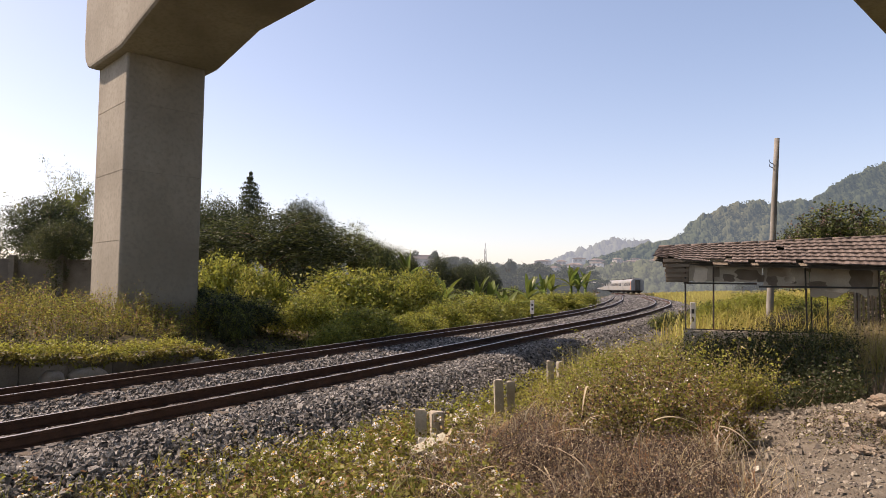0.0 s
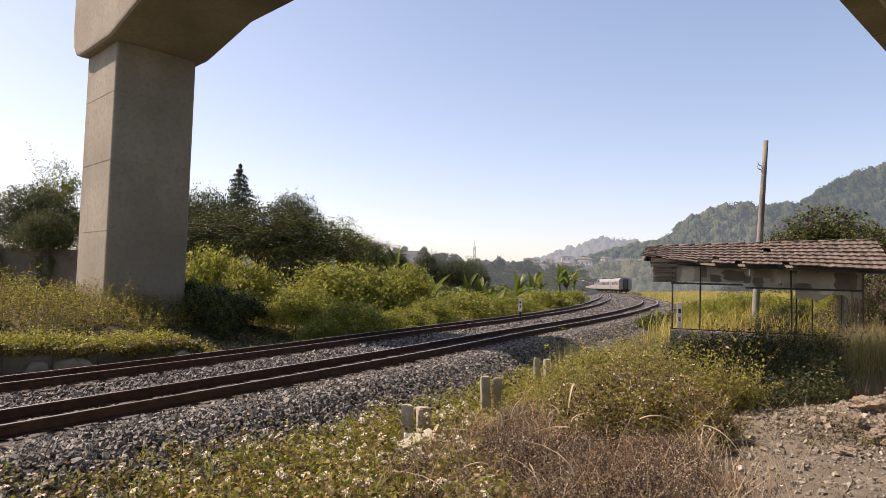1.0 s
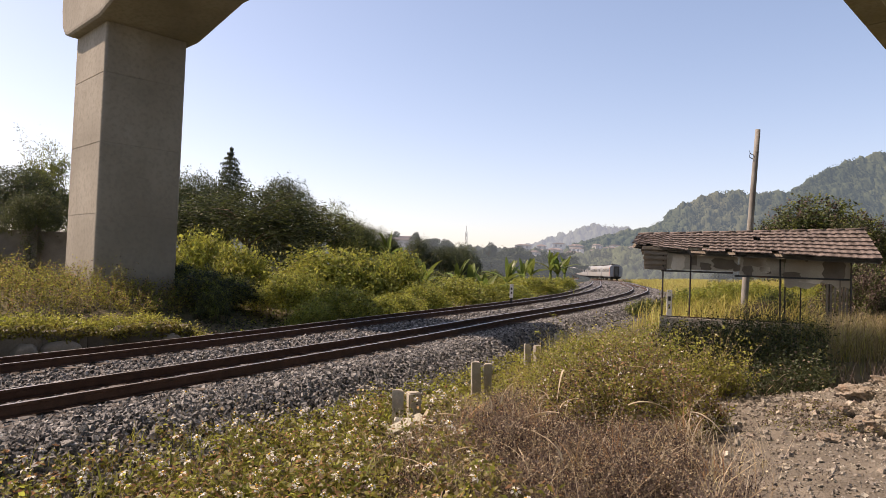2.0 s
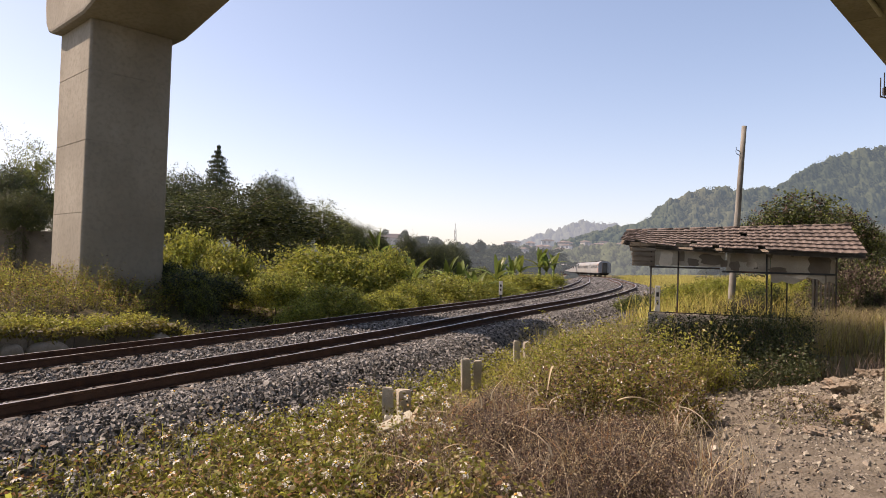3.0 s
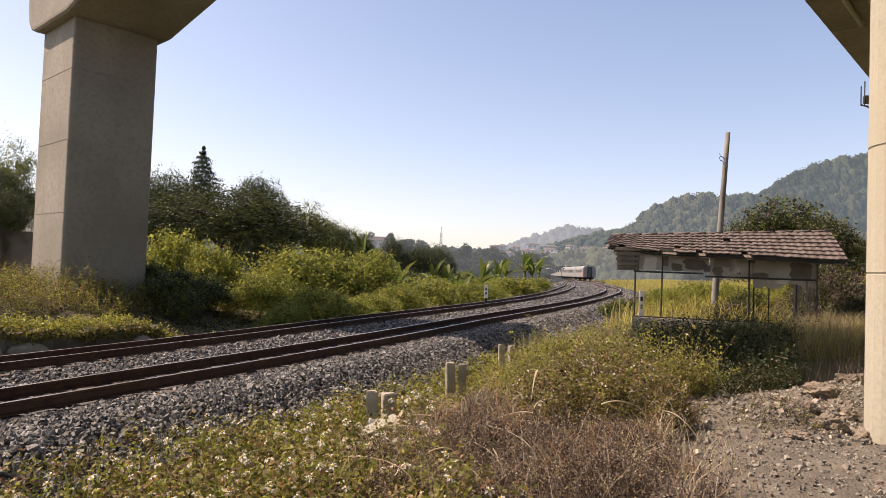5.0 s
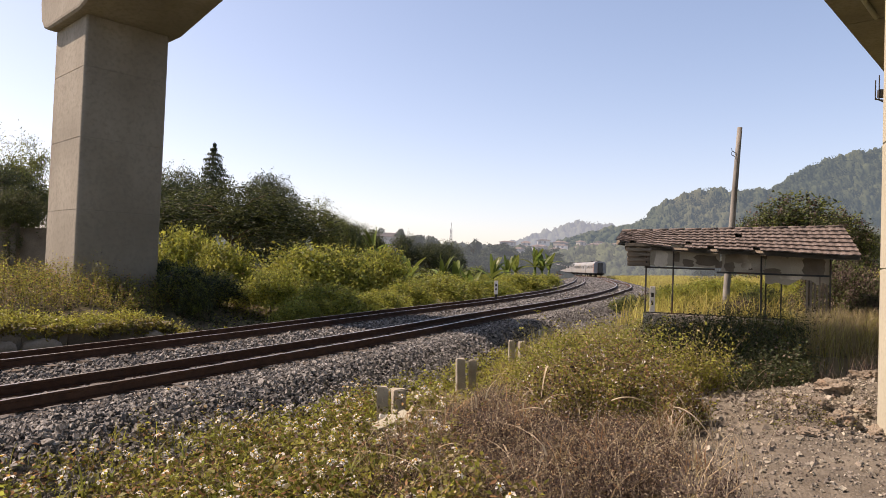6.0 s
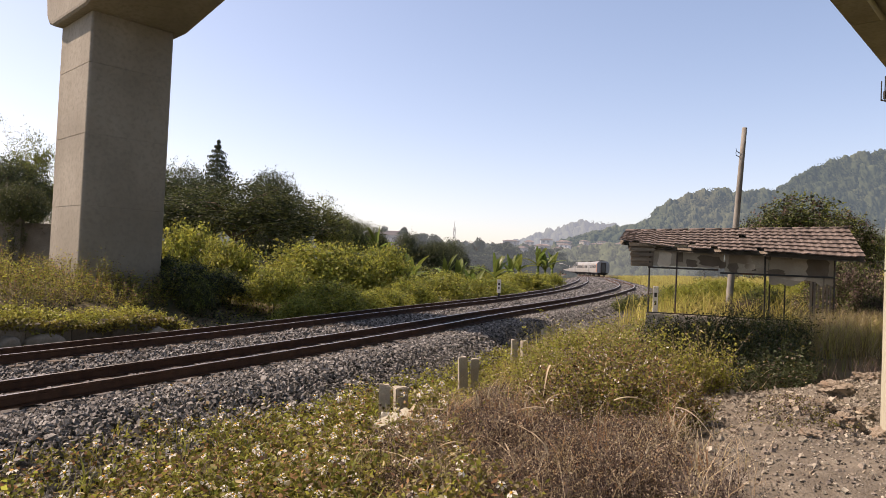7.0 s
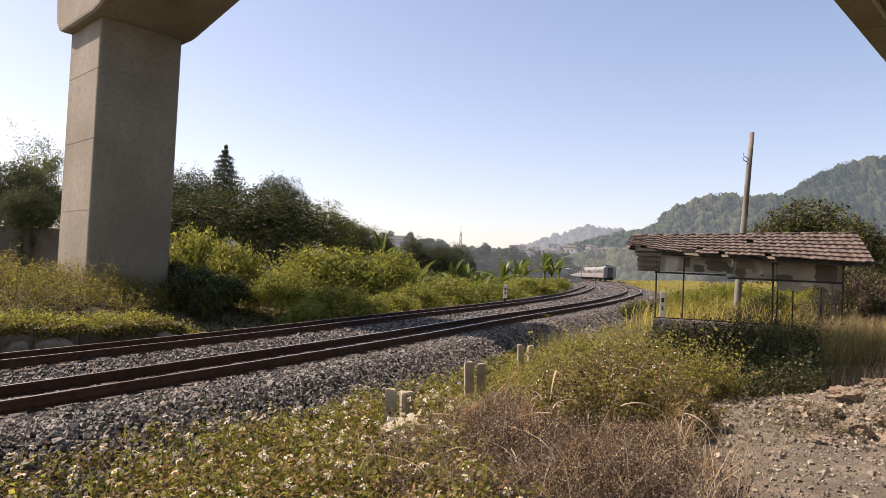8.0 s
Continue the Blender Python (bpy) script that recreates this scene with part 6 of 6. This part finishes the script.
HAZE_LEAF = hazy(material("haze_painted_ridge", (0.04, 0.055, 0.03), (0.07, 0.085, 0.045), 0.03, 0.9, 0, 0.4, island=0.3), (0.50, 0.60, 0.76), 0.42)


def wooded_ridge(name, crest, depth, mat, n, leaf, label, seed):
    """A hill under a wood: crest (x, y, z) from end to end; a solid core, and many tree crowns over it."""
    gn = np.random.default_rng(seed)
    C = np.array(crest, float)
    t = np.linspace(0, 1, len(C))
    tt = np.linspace(0, 1, 60)
    X, Y, Z = (np.interp(tt, t, C[:, k]) for k in range(3))
    prof = [(-1.0, -0.06), (-0.6, 0.30), (-0.3, 0.66), (0.0, 0.96), (0.5, 0.6), (1.0, 0.0)]
    nu, nw = (560, 120) if name == "wooded_hill" else (260, 56)
    uu, ww = np.meshgrid(np.linspace(0, 1, nu), np.linspace(-1, 0.4, nw), indexing="ij")
    x, y, z = (np.interp(uu, tt, q) for q in (X, Y, Z))
    hh = np.interp(ww, [q[0] for q in prof], [q[1] for q in prof])
    px, py = x, y + ww * depth
    cell = leaf * 1.5
    best = np.zeros_like(px)
    for ox in (-1, 0, 1):
        for oy in (-1, 0, 1):
            cx, cy = np.floor(px / cell) + ox, np.floor(py / cell) + oy
            h1 = np.modf(np.abs(np.sin(cx * 127.1 + cy * 311.7) * 43758.5))[0]
            h2 = np.modf(np.abs(np.sin(cx * 269.5 + cy * 183.3) * 23421.6))[0]
            r = leaf * (0.5 + 0.95 * h2)
            d2 = ((px - (cx + 0.2 + 0.6 * h1) * cell)**2 + (py - (cy + 0.2 + 0.6 * h2) * cell)**2) / r**2
            best = np.maximum(best, np.sqrt(np.maximum(0, 1 - d2)) * r * (0.7 + 0.6 * h1))
    V = np.stack([px, py, z * hh + best], -1).reshape(-1, 3)
    V = V + gn.normal(size=V.shape) * np.array([0.10, 0.10, 0.16]) * leaf
    k = (np.arange(nu - 1)[:, None] * nw + np.arange(nw - 1)[None, :]).ravel()
    F = np.stack([k, k + nw, k + nw + 1, k + 1], 1)
    hill = thing(name, label=label, category="hill", kind="structure")
    part("slope", arrays_mesh("slope", V, F), mat, hill)
    u, w = gn.random(n), gn.random(n) ** 0.7
    i = u
    x, y, z = (np.interp(i, tt, q) for q in (X, Y, Z))
    a = -1 + w
    h = np.interp(a, [p[0] for p in prof], [p[1] for p in prof])
    size = leaf * gn.uniform(0.5, 1.2, n)
    cl = [(np.array([x[j], y[j] + a[j] * depth, z[j] * h[j] + size[j] * 0.3]), np.array([size[j], size[j], size[j] * 0.8])) for j in range(n)]
    p = crown_points(n * 34, cl, gn, 0.9)
    v, f = leaves(p, leaf * 0.28, leaf * 0.28, gn, flat=0.3)
    part("wood", joined("wood", [(v, f, mat)]), mat, hill, "joined crowns of a far wood")["kind"] = "stuff"


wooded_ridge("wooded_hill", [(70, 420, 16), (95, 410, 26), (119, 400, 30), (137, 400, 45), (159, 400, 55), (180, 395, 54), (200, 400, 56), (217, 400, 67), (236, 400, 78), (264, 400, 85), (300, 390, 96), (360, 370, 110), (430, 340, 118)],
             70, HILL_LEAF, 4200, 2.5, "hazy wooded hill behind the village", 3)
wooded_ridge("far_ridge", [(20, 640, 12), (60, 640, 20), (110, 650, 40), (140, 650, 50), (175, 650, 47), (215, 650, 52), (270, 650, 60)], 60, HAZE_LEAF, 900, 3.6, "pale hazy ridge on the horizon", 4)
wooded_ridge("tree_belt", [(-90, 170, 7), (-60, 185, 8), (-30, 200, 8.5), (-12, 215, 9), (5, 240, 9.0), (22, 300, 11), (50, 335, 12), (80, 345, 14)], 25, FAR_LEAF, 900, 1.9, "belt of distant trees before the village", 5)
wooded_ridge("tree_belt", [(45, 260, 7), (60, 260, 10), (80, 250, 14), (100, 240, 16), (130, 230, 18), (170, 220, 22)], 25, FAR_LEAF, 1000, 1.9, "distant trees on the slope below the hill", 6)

# Village colours also glow slightly in sky blue, as painted haze.
ROOF_FAR = hazy(material("haze_painted_roof", (0.10, 0.078, 0.068), (0.16, 0.13, 0.115), 0.4, 0.9, 0, 2, vary=0.6), (0.50, 0.60, 0.72), 0.15)
WALL_FAR = hazy(material("haze_painted_wall", (0.36, 0.35, 0.33), (0.50, 0.49, 0.47), 0.3, 0.9, 0, 2, vary=0.5), (0.50, 0.60, 0.72), 0.15)
PANE_FAR = hazy(material("haze_painted_pane", (0.06, 0.06, 0.07), (0.09, 0.09, 0.10), 0.5, 0.5, 0, 2), (0.60, 0.70, 0.82), 0.22)


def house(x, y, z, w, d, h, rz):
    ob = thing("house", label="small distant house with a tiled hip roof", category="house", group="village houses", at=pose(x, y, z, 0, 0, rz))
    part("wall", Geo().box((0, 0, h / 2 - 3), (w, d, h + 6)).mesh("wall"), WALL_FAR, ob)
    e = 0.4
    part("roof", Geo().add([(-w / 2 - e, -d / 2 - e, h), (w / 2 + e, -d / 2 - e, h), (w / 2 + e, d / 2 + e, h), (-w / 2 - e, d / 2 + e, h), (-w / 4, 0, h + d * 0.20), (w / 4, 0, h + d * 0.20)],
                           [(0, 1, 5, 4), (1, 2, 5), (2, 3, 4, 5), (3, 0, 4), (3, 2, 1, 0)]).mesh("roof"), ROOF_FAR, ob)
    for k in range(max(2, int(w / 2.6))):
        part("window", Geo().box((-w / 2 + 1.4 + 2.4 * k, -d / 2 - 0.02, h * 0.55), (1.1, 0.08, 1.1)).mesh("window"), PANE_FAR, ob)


rh = random.Random(12)
for k in range(20):
    row = k % 3
    y = 318 + 12 * row + rh.uniform(-4, 4)
    x = 30 + 3.2 * k + rh.uniform(-1, 1)
    z = 10.0 + 0.10 * k + 1.9 * row + rh.uniform(-.5, .5)
    house(x, y, z, rh.uniform(3.5, 9.0), rh.uniform(3, 5), rh.uniform(1.0, 2.3), rh.uniform(-40, 40))
house(-11, 205, 5.6, 7, 5, 2.4, 12)
house(-8, 120, 4.4, 5, 4, 2.2, -15)
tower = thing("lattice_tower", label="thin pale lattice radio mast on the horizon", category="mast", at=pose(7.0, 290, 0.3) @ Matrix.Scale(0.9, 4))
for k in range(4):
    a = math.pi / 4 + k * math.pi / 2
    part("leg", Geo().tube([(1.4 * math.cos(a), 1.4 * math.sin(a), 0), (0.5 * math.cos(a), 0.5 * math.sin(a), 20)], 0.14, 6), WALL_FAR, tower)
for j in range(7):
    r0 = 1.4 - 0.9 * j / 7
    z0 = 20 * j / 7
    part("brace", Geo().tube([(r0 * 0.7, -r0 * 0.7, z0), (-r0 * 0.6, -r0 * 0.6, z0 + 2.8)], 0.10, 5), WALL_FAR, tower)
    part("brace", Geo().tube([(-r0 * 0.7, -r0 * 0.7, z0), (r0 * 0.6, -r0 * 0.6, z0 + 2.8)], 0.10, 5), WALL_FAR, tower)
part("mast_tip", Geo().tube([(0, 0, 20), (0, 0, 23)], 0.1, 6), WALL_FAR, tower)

# garden wall and tank behind the pier
gw = thing("garden_wall", label="weathered grey block wall behind the bank", category="wall", kind="structure")
for k in range(5):
    x0 = -24.5 + 2.05 * k
    part("wall_panel", tidy(Geo().box((x0, 27.5 + 0.15 * k, 1.45), (2.0, 0.16, 2.3)).mesh("wall_panel"), 0.02), STONEWALL, gw)
    part("pilaster", tidy(Geo().box((x0 + 1.02, 27.45 + 0.15 * k, 1.5), (0.24, 0.26, 2.5)).mesh("pilaster"), 0.015), STONEWALL, gw)
tank = thing("water_tank", label="pale blue water tank on a stand among the trees", category="tank", at=pose(-19.6, 31.0, 0.8))
part("barrel", tidy(Geo().tube([(0, 0, 2.3), (0, 0, 2.42), (0, 0, 3.0), (0, 0, 3.12)], [0.30, 0.36, 0.36, 0.22], 20).mesh("barrel", False)), WHITE_PAINT, tank)
for dx, dy in ((-.25, -.25), (.25, -.25), (-.25, .25), (.25, .25)):
    part("leg", Geo().tube([(dx, dy, -0.6), (dx, dy, 2.3)], 0.03, 6), STEEL_DARK, tank)
